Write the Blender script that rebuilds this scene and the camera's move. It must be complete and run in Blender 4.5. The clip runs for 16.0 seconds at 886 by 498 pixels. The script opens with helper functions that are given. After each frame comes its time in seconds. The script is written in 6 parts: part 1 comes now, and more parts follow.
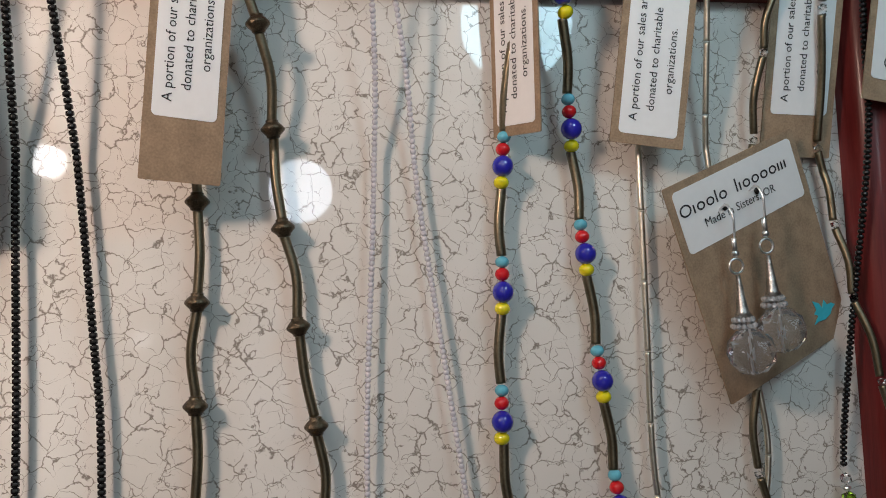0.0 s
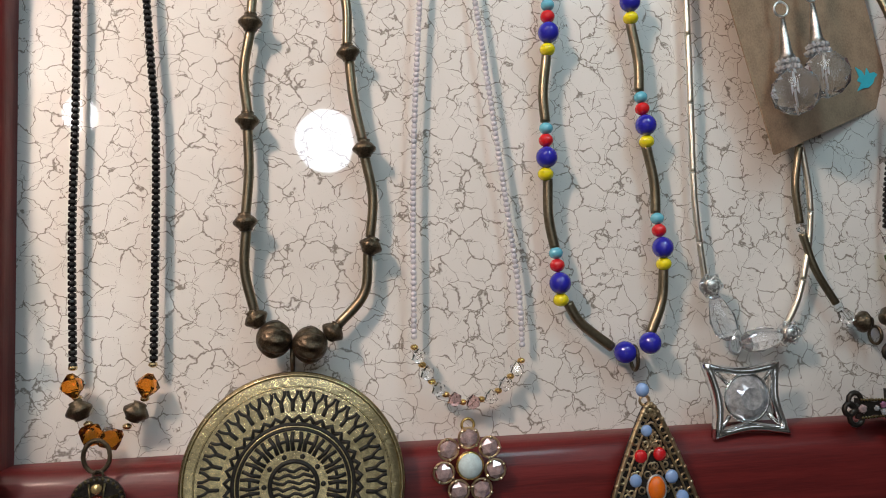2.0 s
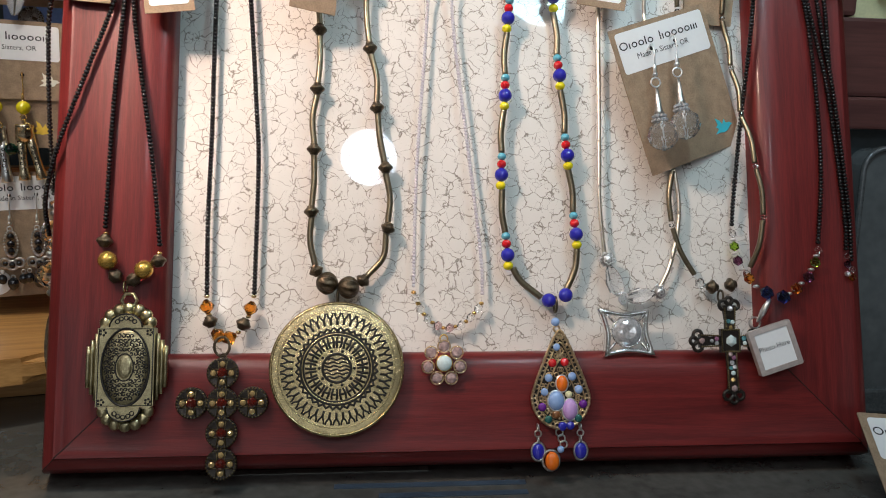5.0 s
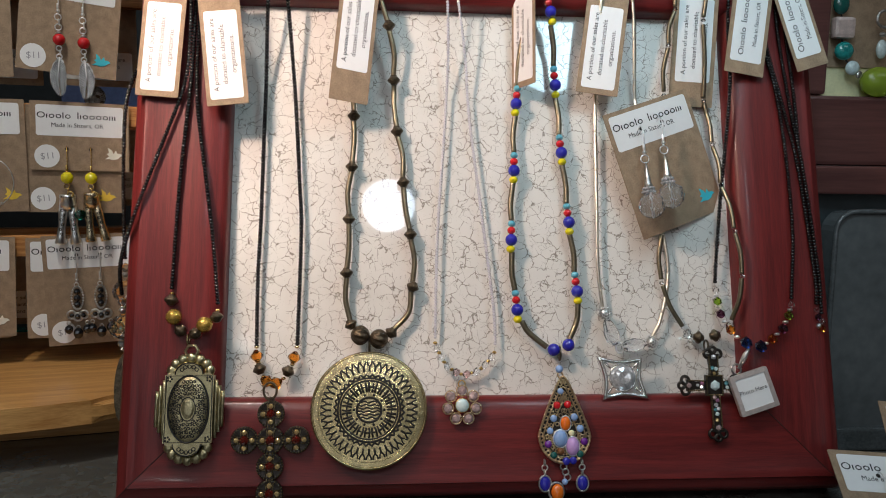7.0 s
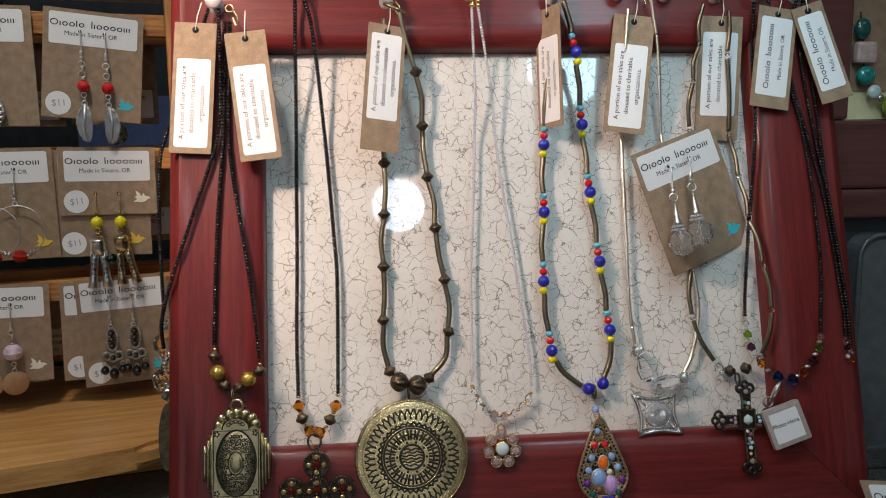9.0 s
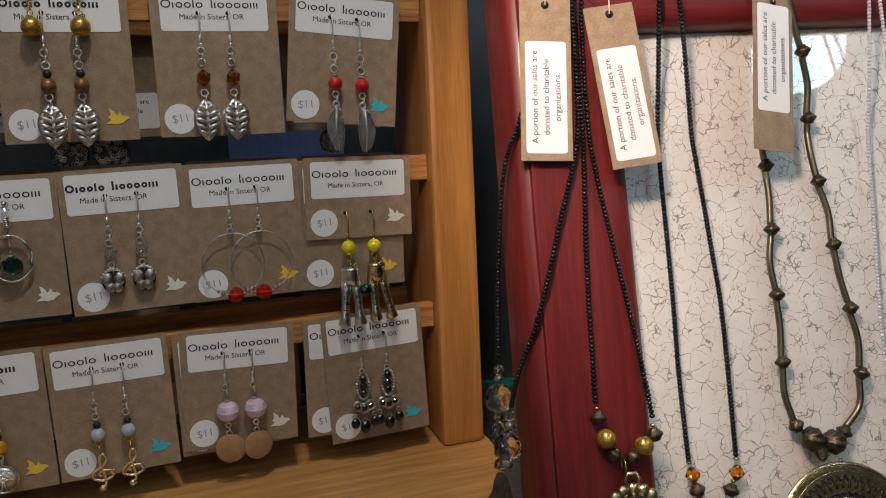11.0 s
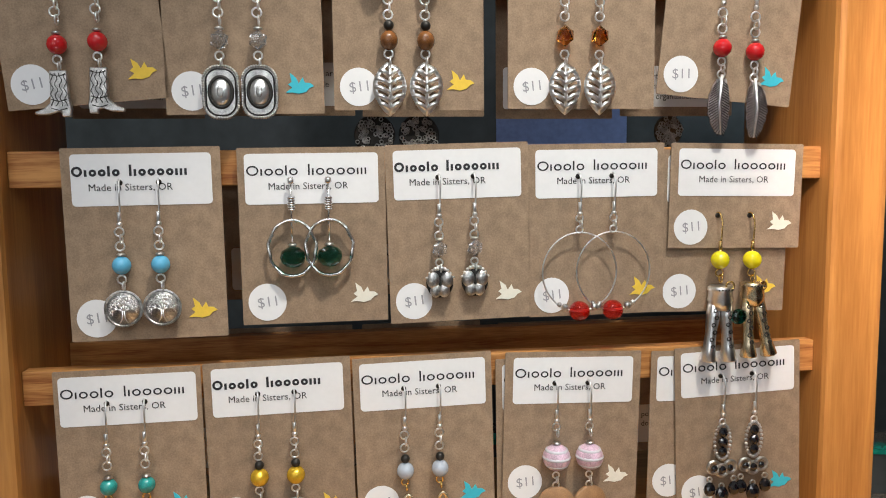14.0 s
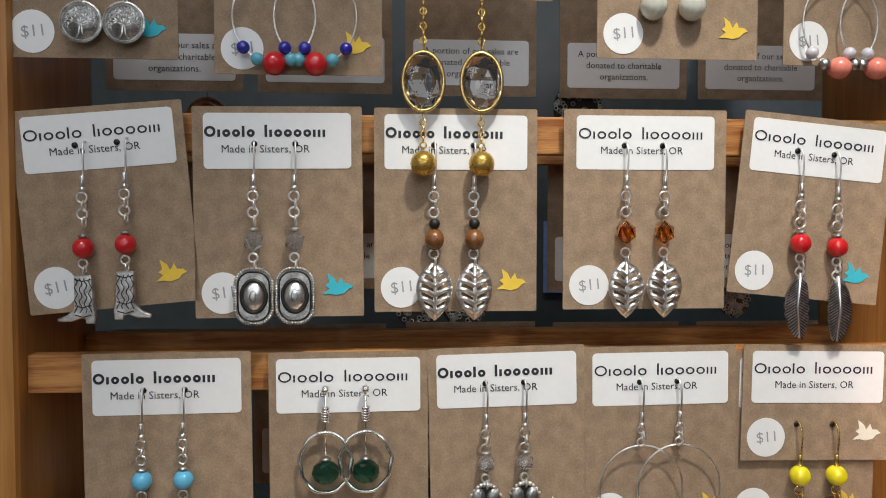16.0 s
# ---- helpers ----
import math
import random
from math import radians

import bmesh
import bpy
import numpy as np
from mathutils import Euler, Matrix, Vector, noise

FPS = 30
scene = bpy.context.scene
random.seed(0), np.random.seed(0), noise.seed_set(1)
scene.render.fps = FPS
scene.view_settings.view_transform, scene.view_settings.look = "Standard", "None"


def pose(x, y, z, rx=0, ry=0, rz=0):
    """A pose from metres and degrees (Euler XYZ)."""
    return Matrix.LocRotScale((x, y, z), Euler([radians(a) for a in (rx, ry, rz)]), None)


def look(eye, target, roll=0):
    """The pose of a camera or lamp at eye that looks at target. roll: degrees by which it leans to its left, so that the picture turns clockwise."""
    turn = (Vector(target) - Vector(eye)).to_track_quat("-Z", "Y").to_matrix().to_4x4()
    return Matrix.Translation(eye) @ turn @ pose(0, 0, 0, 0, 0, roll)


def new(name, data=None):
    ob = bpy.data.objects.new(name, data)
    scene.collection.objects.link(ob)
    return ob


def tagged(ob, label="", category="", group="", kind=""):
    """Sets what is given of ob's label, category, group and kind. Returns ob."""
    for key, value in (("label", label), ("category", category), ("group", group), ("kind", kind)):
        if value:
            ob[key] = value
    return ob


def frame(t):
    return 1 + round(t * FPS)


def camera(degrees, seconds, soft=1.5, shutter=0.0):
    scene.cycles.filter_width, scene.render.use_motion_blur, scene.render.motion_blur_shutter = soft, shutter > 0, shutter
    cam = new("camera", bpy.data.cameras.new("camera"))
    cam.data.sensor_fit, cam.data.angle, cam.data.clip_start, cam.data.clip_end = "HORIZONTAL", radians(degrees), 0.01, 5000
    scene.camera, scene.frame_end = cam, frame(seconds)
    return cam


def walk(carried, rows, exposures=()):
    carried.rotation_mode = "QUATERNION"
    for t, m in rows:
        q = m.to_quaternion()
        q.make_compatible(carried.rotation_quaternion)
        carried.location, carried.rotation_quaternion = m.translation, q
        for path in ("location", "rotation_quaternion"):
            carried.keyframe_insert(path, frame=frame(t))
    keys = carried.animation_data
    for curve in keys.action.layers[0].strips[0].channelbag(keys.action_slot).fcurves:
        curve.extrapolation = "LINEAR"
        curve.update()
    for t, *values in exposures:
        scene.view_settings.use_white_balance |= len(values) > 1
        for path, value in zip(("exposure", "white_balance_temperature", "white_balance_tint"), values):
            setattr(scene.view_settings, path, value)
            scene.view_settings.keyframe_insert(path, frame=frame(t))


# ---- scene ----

cam = camera(60.0, 16.0, soft=1.0)

# seconds, eye (m), yaw, pitch, roll (degrees)
PATH = [
    (0.0, 0.12038, -0.24729, 0.2273, -10.673, -11.247, 0.111),
    (0.5, 0.11374, -0.25616, 0.20258, -9.319, -11.272, 0.379),
    (1.0, 0.11611, -0.26598, 0.16845, -7.588, -8.86, 0.034),
    (1.5, 0.10813, -0.26526, 0.15225, -8.704, -10.852, 0.469),
    (2.0, 0.10622, -0.26937, 0.12399, -9.328, -10.496, 0.597),
    (2.5, 0.09651, -0.28237, 0.1016, -10.427, -11.394, 1.371),
    (3.0, 0.09559, -0.31051, 0.09461, -10.118, -12.079, 1.566),
    (3.5, 0.09586, -0.34491, 0.08951, -8.795, -11.506, 1.68),
    (4.0, 0.10292, -0.38196, 0.105, -8.585, -11.081, 2.088),
    (4.5, 0.11367, -0.41393, 0.12388, -6.791, -10.183, 1.371),
    (5.0, 0.10982, -0.44207, 0.13572, -6.118, -9.351, 1.362),
    (5.2, 0.10168, -0.4543, 0.13947, -5.961, -8.474, 1.394),
    (7.3, 0.10107, -0.51279, 0.17032, -4.611, -6.6, 0.722),
    (7.5, 0.09962, -0.51646, 0.17671, -4.642, -7.49, 0.339),
    (8.0, 0.10772, -0.52426, 0.16855, -3.764, -8.013, 0.231),
    (8.2, 0.10976, -0.52761, 0.17541, -3.552, -8.875, 0.014),
    (10.3, -0.04628, -0.41935, 0.22916, -7.349, -7.505, -2.359),
    (10.5, -0.0679, -0.4044, 0.22613, -6.905, -7.681, -2.504),
    (11.0, -0.14512, -0.37644, 0.21565, -5.658, -8.55, -2.548),
    (11.5, -0.20825, -0.36054, 0.20498, -2.756, -7.745, -2.323),
    (12.0, -0.2523, -0.34844, 0.19636, -0.065, -7.658, -0.921),
    (12.5, -0.26125, -0.33947, 0.18748, 2.022, -7.417, -0.461),
    (13.0, -0.27919, -0.31911, 0.17884, 4.711, -6.453, 0.334),
    (13.5, -0.27551, -0.30162, 0.17977, 5.452, -6.205, 0.072),
    (14.0, -0.26633, -0.26613, 0.18991, 5.802, -5.893, -0.597),
    (14.5, -0.26398, -0.23718, 0.20362, 7.103, -5.575, -0.286),
    (15.0, -0.26743, -0.23388, 0.22227, 8.267, -4.202, 0.094),
    (15.5, -0.26942, -0.22936, 0.24425, 8.853, -3.21, -0.027),
    (16.0, -0.274, -0.22904, 0.26415, 8.728, -2.268, 0.059),
]


def carried_pose(x, y, z, yaw, pitch, roll):
    ahead = Vector((-math.sin(radians(yaw)) * math.cos(radians(pitch)), math.cos(radians(yaw)) * math.cos(radians(pitch)), math.sin(radians(pitch))))
    return look((x, y, z), Vector((x, y, z)) + ahead, roll)


walk(cam, [(t, carried_pose(*row)) for t, *row in PATH], exposures=[(0, -1.0), (1.0, -1.0), (2.0, -0.5), (3.5, 0.08), (5.2, -0.22), (7.5, -0.41), (8.2, -0.44), (10.3, -0.7), (11.0, -0.72), (11.5, -0.6), (12.0, 0.05), (12.6, 0.72), (14.0, 0.78), (14.5, 0.64), (16, 0.55)])

# ---- world and lights ----
world = bpy.data.worlds.new("shop_air")
scene.world = world
world.use_nodes = True
world.node_tree.nodes["Background"].inputs[0].default_value = (0.75, 0.8, 0.9, 1)
world.node_tree.nodes["Background"].inputs[1].default_value = 0.03


def bulb(x, y, z, watts, colour, radius):
    light = bpy.data.lights.new("bulb", "POINT")
    light.energy, light.color, light.shadow_soft_size = watts, colour, radius
    ob = new("bulb", light)
    ob.location = (x, y, z)
    return ob


def area_fill(x, y, z, sx, sy, watts, colour):
    light = bpy.data.lights.new("area_fill", "AREA")
    light.energy, light.color, light.shape, light.size, light.size_y = watts, colour, "RECTANGLE", sx, sy
    ob = new("area_fill", light)
    ob.location = (x, y, z)
    return ob


def spot(x, y, z, target, watts, colour, radius, degrees):
    light = bpy.data.lights.new("spot", "SPOT")
    light.energy, light.color, light.shadow_soft_size, light.spot_size, light.spot_blend = watts, colour, radius, radians(degrees), 0.6
    ob = new("spot", light)
    ob.matrix_world = look((x, y, z), target)
    return ob


bulb(0.123, -0.95, 0.62, 2.9, (0.86, 0.97, 1.11), 0.056)
bulb(-0.354, -1.127, 0.768, 1.5, (0.98, 0.97, 0.98), 0.032)
spot(-0.165, -0.25, 0.45, (0.07, 0.06, 0.22), 13.0, (1.0, 0.74, 0.60), 0.034, 60)
spot(0.300, -0.19, 0.44, (0.24, 0.04, 0.12), 2.3, (0.60, 0.92, 1.06), 0.046, 100)
spot(-0.130, -0.20, 0.86, (-0.22, 0.10, -0.02), 14.0, (1.0, 0.94, 0.84), 0.030, 44)
bulb(-0.297, -1.754, 0.551, 0.16, (1.0, 0.95, 0.92), 0.026)
# unseen overhead fill, added to brighten upward faces such as the rack base
area_fill(-0.35, -0.9, 1.66, 0.6, 0.6, 7.0, (0.96, 0.98, 1.0))


def metal_fill(x, watts):
    """A cool upright area light added behind the camera for the metals to reflect."""
    ob = area_fill(x, -4.05, 0.55, 0.75, 1.3, watts, (0.88, 0.94, 1.0))
    ob.rotation_euler = (radians(90), 0, 0)
    return ob


metal_fill(-1.35, 4.5)
metal_fill(0.15, 4.5)
# two more unseen overhead fills, added to brighten the room
area_fill(1.2, -1.6, 1.66, 1.2, 0.6, 6.0, (0.85, 0.93, 1.0))
area_fill(-1.3, -2.2, 1.66, 1.2, 0.6, 6.0, (0.95, 0.97, 1.0))


# ---- materials ----
def material(name, colour, rough=0.5, metal=0.0, vary=0.12, scale=60.0, bump=0.0, bump_scale=300.0, coat=0.0, ior=1.5, coat_rough=0.03, each=0.0, tint=None):
    """A principled surface with two scales of mottling and fine relief."""
    m = bpy.data.materials.new(name)
    m.use_nodes = True
    t = m.node_tree
    n, l = t.nodes, t.links
    b = n["Principled BSDF"]
    b.inputs["Roughness"].default_value = rough
    b.inputs["Metallic"].default_value = metal
    b.inputs["IOR"].default_value = ior
    b.inputs["Coat Weight"].default_value = coat
    b.inputs["Coat Roughness"].default_value = coat_rough
    pos = n.new("ShaderNodeTexCoord")
    big = n.new("ShaderNodeTexNoise")
    big.inputs["Scale"].default_value, big.inputs["Detail"].default_value = scale, 3
    fine = n.new("ShaderNodeTexNoise")
    fine.inputs["Scale"].default_value, fine.inputs["Detail"].default_value = scale * 9, 4
    l.new(pos.outputs["Object"], big.inputs["Vector"])
    l.new(pos.outputs["Object"], fine.inputs["Vector"])
    mix = n.new("ShaderNodeMix")
    mix.data_type = "FLOAT"
    mix.inputs[0].default_value = 0.45
    l.new(big.outputs["Fac"], mix.inputs[2])
    l.new(fine.outputs["Fac"], mix.inputs[3])
    ramp = n.new("ShaderNodeValToRGB")
    lo = [c * (1 - 2.2 * vary) for c in colour]
    hi = [min(1, c * (1 + 2.2 * vary)) for c in (tint or colour)]
    ramp.color_ramp.elements[0].position, ramp.color_ramp.elements[1].position = 0.3, 0.7
    ramp.color_ramp.elements[0].color, ramp.color_ramp.elements[1].color = (*lo, 1), (*hi, 1)
    l.new(mix.outputs[0], ramp.inputs[0])
    out = ramp.outputs[0]
    if each:
        info = n.new("ShaderNodeObjectInfo")
        hsv = n.new("ShaderNodeHueSaturation")
        val = n.new("ShaderNodeMapRange")
        val.inputs["To Min"].default_value, val.inputs["To Max"].default_value = 1 - each, 1 + each
        l.new(info.outputs["Random"], val.inputs["Value"])
        l.new(val.outputs[0], hsv.inputs["Value"])
        l.new(out, hsv.inputs["Color"])
        out = hsv.outputs[0]
    l.new(out, b.inputs["Base Color"])
    if bump:
        rel = n.new("ShaderNodeTexNoise")
        rel.inputs["Scale"].default_value, rel.inputs["Detail"].default_value = bump_scale, 4
        l.new(pos.outputs["Object"], rel.inputs["Vector"])
        bp = n.new("ShaderNodeBump")
        bp.inputs["Strength"].default_value, bp.inputs["Distance"].default_value = bump, 0.0006
        l.new(rel.outputs["Fac"], bp.inputs["Height"])
        l.new(bp.outputs[0], b.inputs["Normal"])
    return m


def glass(name, colour=(1, 1, 1), rough=0.0, ior=1.5):
    m = bpy.data.materials.new(name)
    m.use_nodes = True
    b = m.node_tree.nodes["Principled BSDF"]
    b.inputs["Base Color"].default_value = (*colour, 1)
    b.inputs["Roughness"].default_value = rough
    b.inputs["IOR"].default_value = ior
    b.inputs["Transmission Weight"].default_value = 1.0
    return m


def wood(name, light, dark, grain, rough, axis, coat=0.0):
    """Long grain along one axis of the object, with growth bands and fine pores."""
    m = bpy.data.materials.new(name)
    m.use_nodes = True
    n, l = m.node_tree.nodes, m.node_tree.links
    b = n["Principled BSDF"]
    b.inputs["Roughness"].default_value = rough
    b.inputs["Specular IOR Level"].default_value = 0.32
    b.inputs["Coat Weight"].default_value = coat
    b.inputs["Coat Roughness"].default_value = 0.10
    pos = n.new("ShaderNodeTexCoord")
    mp = n.new("ShaderNodeMapping")
    s = [grain, grain, grain]
    s[axis] = grain * 0.06
    mp.inputs["Scale"].default_value = s
    l.new(pos.outputs["Object"], mp.inputs["Vector"])
    band = n.new("ShaderNodeTexNoise")
    band.inputs["Scale"].default_value, band.inputs["Detail"].default_value, band.inputs["Distortion"].default_value = 1.0, 5, 0.6
    pore = n.new("ShaderNodeTexNoise")
    pore.inputs["Scale"].default_value, pore.inputs["Detail"].default_value = 7.0, 3
    l.new(mp.outputs[0], band.inputs["Vector"])
    l.new(mp.outputs[0], pore.inputs["Vector"])
    mix = n.new("ShaderNodeMix")
    mix.data_type = "FLOAT"
    mix.inputs[0].default_value = 0.35
    l.new(band.outputs["Fac"], mix.inputs[2])
    l.new(pore.outputs["Fac"], mix.inputs[3])
    ramp = n.new("ShaderNodeValToRGB")
    ramp.color_ramp.elements[0].position, ramp.color_ramp.elements[1].position = 0.36, 0.62
    ramp.color_ramp.elements[0].color, ramp.color_ramp.elements[1].color = (*dark, 1), (*light, 1)
    l.new(mix.outputs[0], ramp.inputs[0])
    l.new(ramp.outputs[0], b.inputs["Base Color"])
    bp = n.new("ShaderNodeBump")
    bp.inputs["Strength"].default_value, bp.inputs["Distance"].default_value = 0.15, 0.0004
    l.new(pore.outputs["Fac"], bp.inputs["Height"])
    l.new(bp.outputs[0], b.inputs["Normal"])
    return m


def crackle(name):
    """Cream paint with a fine network of broken dark cracks, under a glossy pane."""
    m = bpy.data.materials.new(name)
    m.use_nodes = True
    n, l = m.node_tree.nodes, m.node_tree.links
    b = n["Principled BSDF"]
    b.inputs["Roughness"].default_value = 0.55
    b.inputs["Coat Weight"].default_value = 1.0
    b.inputs["Coat Roughness"].default_value = 0.028
    pos = n.new("ShaderNodeTexCoord")
    warp = n.new("ShaderNodeTexNoise")
    warp.inputs["Scale"].default_value, warp.inputs["Detail"].default_value = 130, 4
    l.new(pos.outputs["Object"], warp.inputs["Vector"])
    add = n.new("ShaderNodeMix")
    add.data_type, add.blend_type = "RGBA", "LINEAR_LIGHT"
    add.inputs[0].default_value = 0.0042
    l.new(pos.outputs["Object"], add.inputs[6])
    l.new(warp.outputs["Color"], add.inputs[7])

    def cracks(scale, wide, broken, keep):
        v = n.new("ShaderNodeTexVoronoi")
        v.feature = "DISTANCE_TO_EDGE"
        v.inputs["Scale"].default_value = scale
        l.new(add.outputs[2], v.inputs["Vector"])
        gap = n.new("ShaderNodeTexNoise")
        gap.inputs["Scale"].default_value, gap.inputs["Detail"].default_value = broken, 2
        l.new(pos.outputs["Object"], gap.inputs["Vector"])
        w = n.new("ShaderNodeMapRange")
        w.inputs["From Min"].default_value, w.inputs["From Max"].default_value = keep, keep + 0.22
        w.inputs["To Min"].default_value, w.inputs["To Max"].default_value = 0.0005, wide
        l.new(gap.outputs["Fac"], w.inputs["Value"])
        c = n.new("ShaderNodeMapRange")
        c.interpolation_type = "SMOOTHSTEP"
        c.inputs["From Min"].default_value = 0.0
        l.new(w.outputs[0], c.inputs["From Max"])
        c.inputs["To Min"].default_value, c.inputs["To Max"].default_value = 1.0, 0.0
        l.new(v.outputs["Distance"], c.inputs["Value"])
        return c.outputs[0]

    a, c2 = cracks(118, 0.048, 100, 0.37), cracks(150, 0.038, 120, 0.48)
    most = n.new("ShaderNodeMath")
    most.operation = "MAXIMUM"
    l.new(a, most.inputs[0])
    l.new(c2, most.inputs[1])
    stain = n.new("ShaderNodeTexNoise")
    stain.inputs["Scale"].default_value, stain.inputs["Detail"].default_value = 22, 5
    l.new(pos.outputs["Object"], stain.inputs["Vector"])
    ramp = n.new("ShaderNodeValToRGB")
    ramp.color_ramp.elements[0].position, ramp.color_ramp.elements[1].position = 0.3, 0.7
    ramp.color_ramp.elements[0].color, ramp.color_ramp.elements[1].color = (0.66, 0.635, 0.59, 1), (0.745, 0.722, 0.68, 1)
    l.new(stain.outputs["Fac"], ramp.inputs[0])
    mix = n.new("ShaderNodeMix")
    mix.data_type = "RGBA"
    mix.inputs[7].default_value = (0.225, 0.192, 0.158, 1)
    l.new(most.outputs[0], mix.inputs[0])
    l.new(ramp.outputs[0], mix.inputs[6])
    l.new(mix.outputs[2], b.inputs["Base Color"])
    return m


CRACKLE = crackle("crackle_paint")
MAHOGANY = wood("mahogany_lacquer", (0.166, 0.018, 0.017), (0.095, 0.010, 0.010), 230, 0.40, 0, coat=0.12)
DARK_MAHOGANY = wood("dark_mahogany", (0.150, 0.058, 0.050), (0.095, 0.036, 0.033), 80, 0.35, 0, coat=0.4)
OAK = wood("honey_oak", (0.62, 0.335, 0.115), (0.40, 0.185, 0.05), 150, 0.38, 0, coat=0.3)
OAK_UP = wood("honey_oak_upright", (0.52, 0.245, 0.068), (0.35, 0.142, 0.034), 90, 0.38, 2, coat=0.3)
PINE = wood("pine_slat", (0.56, 0.27, 0.085), (0.26, 0.085, 0.022), 240, 0.5, 0)
KRAFT = material("kraft_card", (0.295, 0.207, 0.134), 0.85, vary=0.14, scale=140, bump=0.2, bump_scale=900, each=0.06)
PAPER = material("white_sticker", (0.80, 0.80, 0.80), 0.55, vary=0.015, scale=40)
INK = material("black_print", (0.018, 0.018, 0.022), 0.6, vary=0.1)
PENCIL = material("pencil_grey", (0.33, 0.33, 0.35), 0.6, vary=0.1)
YELLOW_PAPER = material("yellow_paper", (0.80, 0.55, 0.06), 0.7, vary=0.04)
TEAL_PAPER = material("teal_paper", (0.04, 0.47, 0.58), 0.7, vary=0.04)
CREAM_PAPER = material("cream_paper", (0.80, 0.77, 0.66), 0.7, vary=0.03)
SILVER = material("silver", (0.90, 0.89, 0.87), 0.30, 1.0, vary=0.08, scale=300)
OLD_SILVER = material("antique_silver", (0.52, 0.51, 0.49), 0.32, 1.0, vary=0.30, scale=260, bump=0.5, bump_scale=700)
BLACKENED = material("blackened_metal", (0.035, 0.032, 0.028), 0.45, 0.6, vary=0.2, scale=300)
DARK_BRASS = material("dark_antique_brass", (0.155, 0.12, 0.062), 0.34, 1.0, vary=0.2, scale=200, bump=0.4, bump_scale=600)
RHINE = material("rhinestone", (0.80, 0.84, 0.92), 0.04, 0.55, vary=0.28, scale=650)
BRASS = material("antique_brass", (0.60, 0.49, 0.265), 0.25, 1.0, vary=0.2, scale=110, bump=0.4, bump_scale=500)
BRONZE = material("dark_bronze", (0.115, 0.088, 0.058), 0.38, 0.9, vary=0.3, scale=300, bump=0.8, bump_scale=900)
TUBE = material("bronze_tube", (0.205, 0.172, 0.115), 0.33, 0.95, vary=0.14, scale=120)
GOLD = material("gold_plate", (0.83, 0.58, 0.21), 0.22, 1.0, vary=0.06, scale=200)
GOLD_PEARL = material("gold_pearl", (0.55, 0.345, 0.075), 0.26, 0.75, vary=0.1, scale=150)
STEEL = material("chrome", (0.86, 0.86, 0.86), 0.13, 1.0, vary=0.05)
BLACK_BEAD = material("black_seed_bead", (0.006, 0.005, 0.005), 0.22, vary=0.1)
WHITE_BEAD = material("white_seed_bead", (0.60, 0.58, 0.62), 0.22, vary=0.05, coat=0.6)
CORD = material("dark_cord", (0.02, 0.018, 0.016), 0.7)
BLUE = material("cobalt_bead", (0.022, 0.022, 0.36), 0.12, vary=0.05, coat=0.6)
RED = material("red_bead", (0.58, 0.012, 0.016), 0.12, vary=0.05, coat=0.6)
AQUA = material("aqua_bead", (0.12, 0.43, 0.55), 0.16, vary=0.08, coat=0.5)
LEMON = material("yellow_bead", (0.74, 0.64, 0.01), 0.16, vary=0.05, coat=0.5)
SKY = material("sky_blue_stone", (0.26, 0.40, 0.68), 0.2, vary=0.06, coat=0.4)
ORANGE = material("orange_stone", (0.78, 0.16, 0.01), 0.2, vary=0.05, coat=0.4)
LILAC = material("lilac_stone", (0.55, 0.33, 0.66), 0.2, vary=0.05, coat=0.4)
PURPLE = material("purple_stone", (0.13, 0.015, 0.24), 0.2, vary=0.05, coat=0.4)
PINE_GREEN = material("dark_green_stone", (0.01, 0.10, 0.085), 0.2, vary=0.05, coat=0.4)
BROWN = material("brown_stone", (0.18, 0.07, 0.02), 0.16, vary=0.25, scale=280, coat=0.5)
TURQUOISE = material("turquoise_bead", (0.12, 0.45, 0.68), 0.18, vary=0.06, coat=0.5)
GREEN_BEAD = material("sea_green_bead", (0.02, 0.27, 0.25), 0.18, vary=0.2, scale=300, coat=0.5)
YELLOW_GOLD = material("gold_foil_bead", (0.68, 0.42, 0.03), 0.2, 0.5, vary=0.12, scale=300)
GREY_BEAD = material("grey_blue_bead", (0.42, 0.46, 0.52), 0.25, vary=0.06, coat=0.4)
PINK_STRIPE = material("pink_white_bead", (0.62, 0.44, 0.54), 0.3, vary=0.22, scale=160, coat=0.4)
WOOD_DISC = material("pale_wood_disc", (0.34, 0.19, 0.09), 0.6, vary=0.12, scale=180)
CORAL = material("coral_bead", (0.75, 0.22, 0.16), 0.25, vary=0.08, coat=0.4)
PEARL = material("grey_pearl", (0.60, 0.60, 0.52), 0.22, vary=0.1, coat=0.7)
OPAL = material("opal", (0.60, 0.72, 0.72), 0.12, vary=0.12, scale=400, coat=0.8)
CRYSTAL = glass("clear_crystal", (1.0, 1.0, 1.0), 0.0, 1.50)
CRYSTAL.node_tree.nodes["Principled BSDF"].inputs["Transmission Weight"].default_value = 1.0
ICE = glass("pale_crystal", (0.97, 0.98, 1.0), 0.02, 1.5)
ICE.node_tree.nodes["Principled BSDF"].inputs["Transmission Weight"].default_value = 0.94
AMBER = glass("amber_crystal", (0.85, 0.30, 0.03), 0.0, 1.55)
EMERALD = glass("emerald_crystal", (0.010, 0.22, 0.16), 0.0, 1.55)
RUBY = glass("red_crystal", (0.92, 0.025, 0.012), 0.02, 1.5)
RUBY.node_tree.nodes["Principled BSDF"].inputs["Transmission Weight"].default_value = 0.8
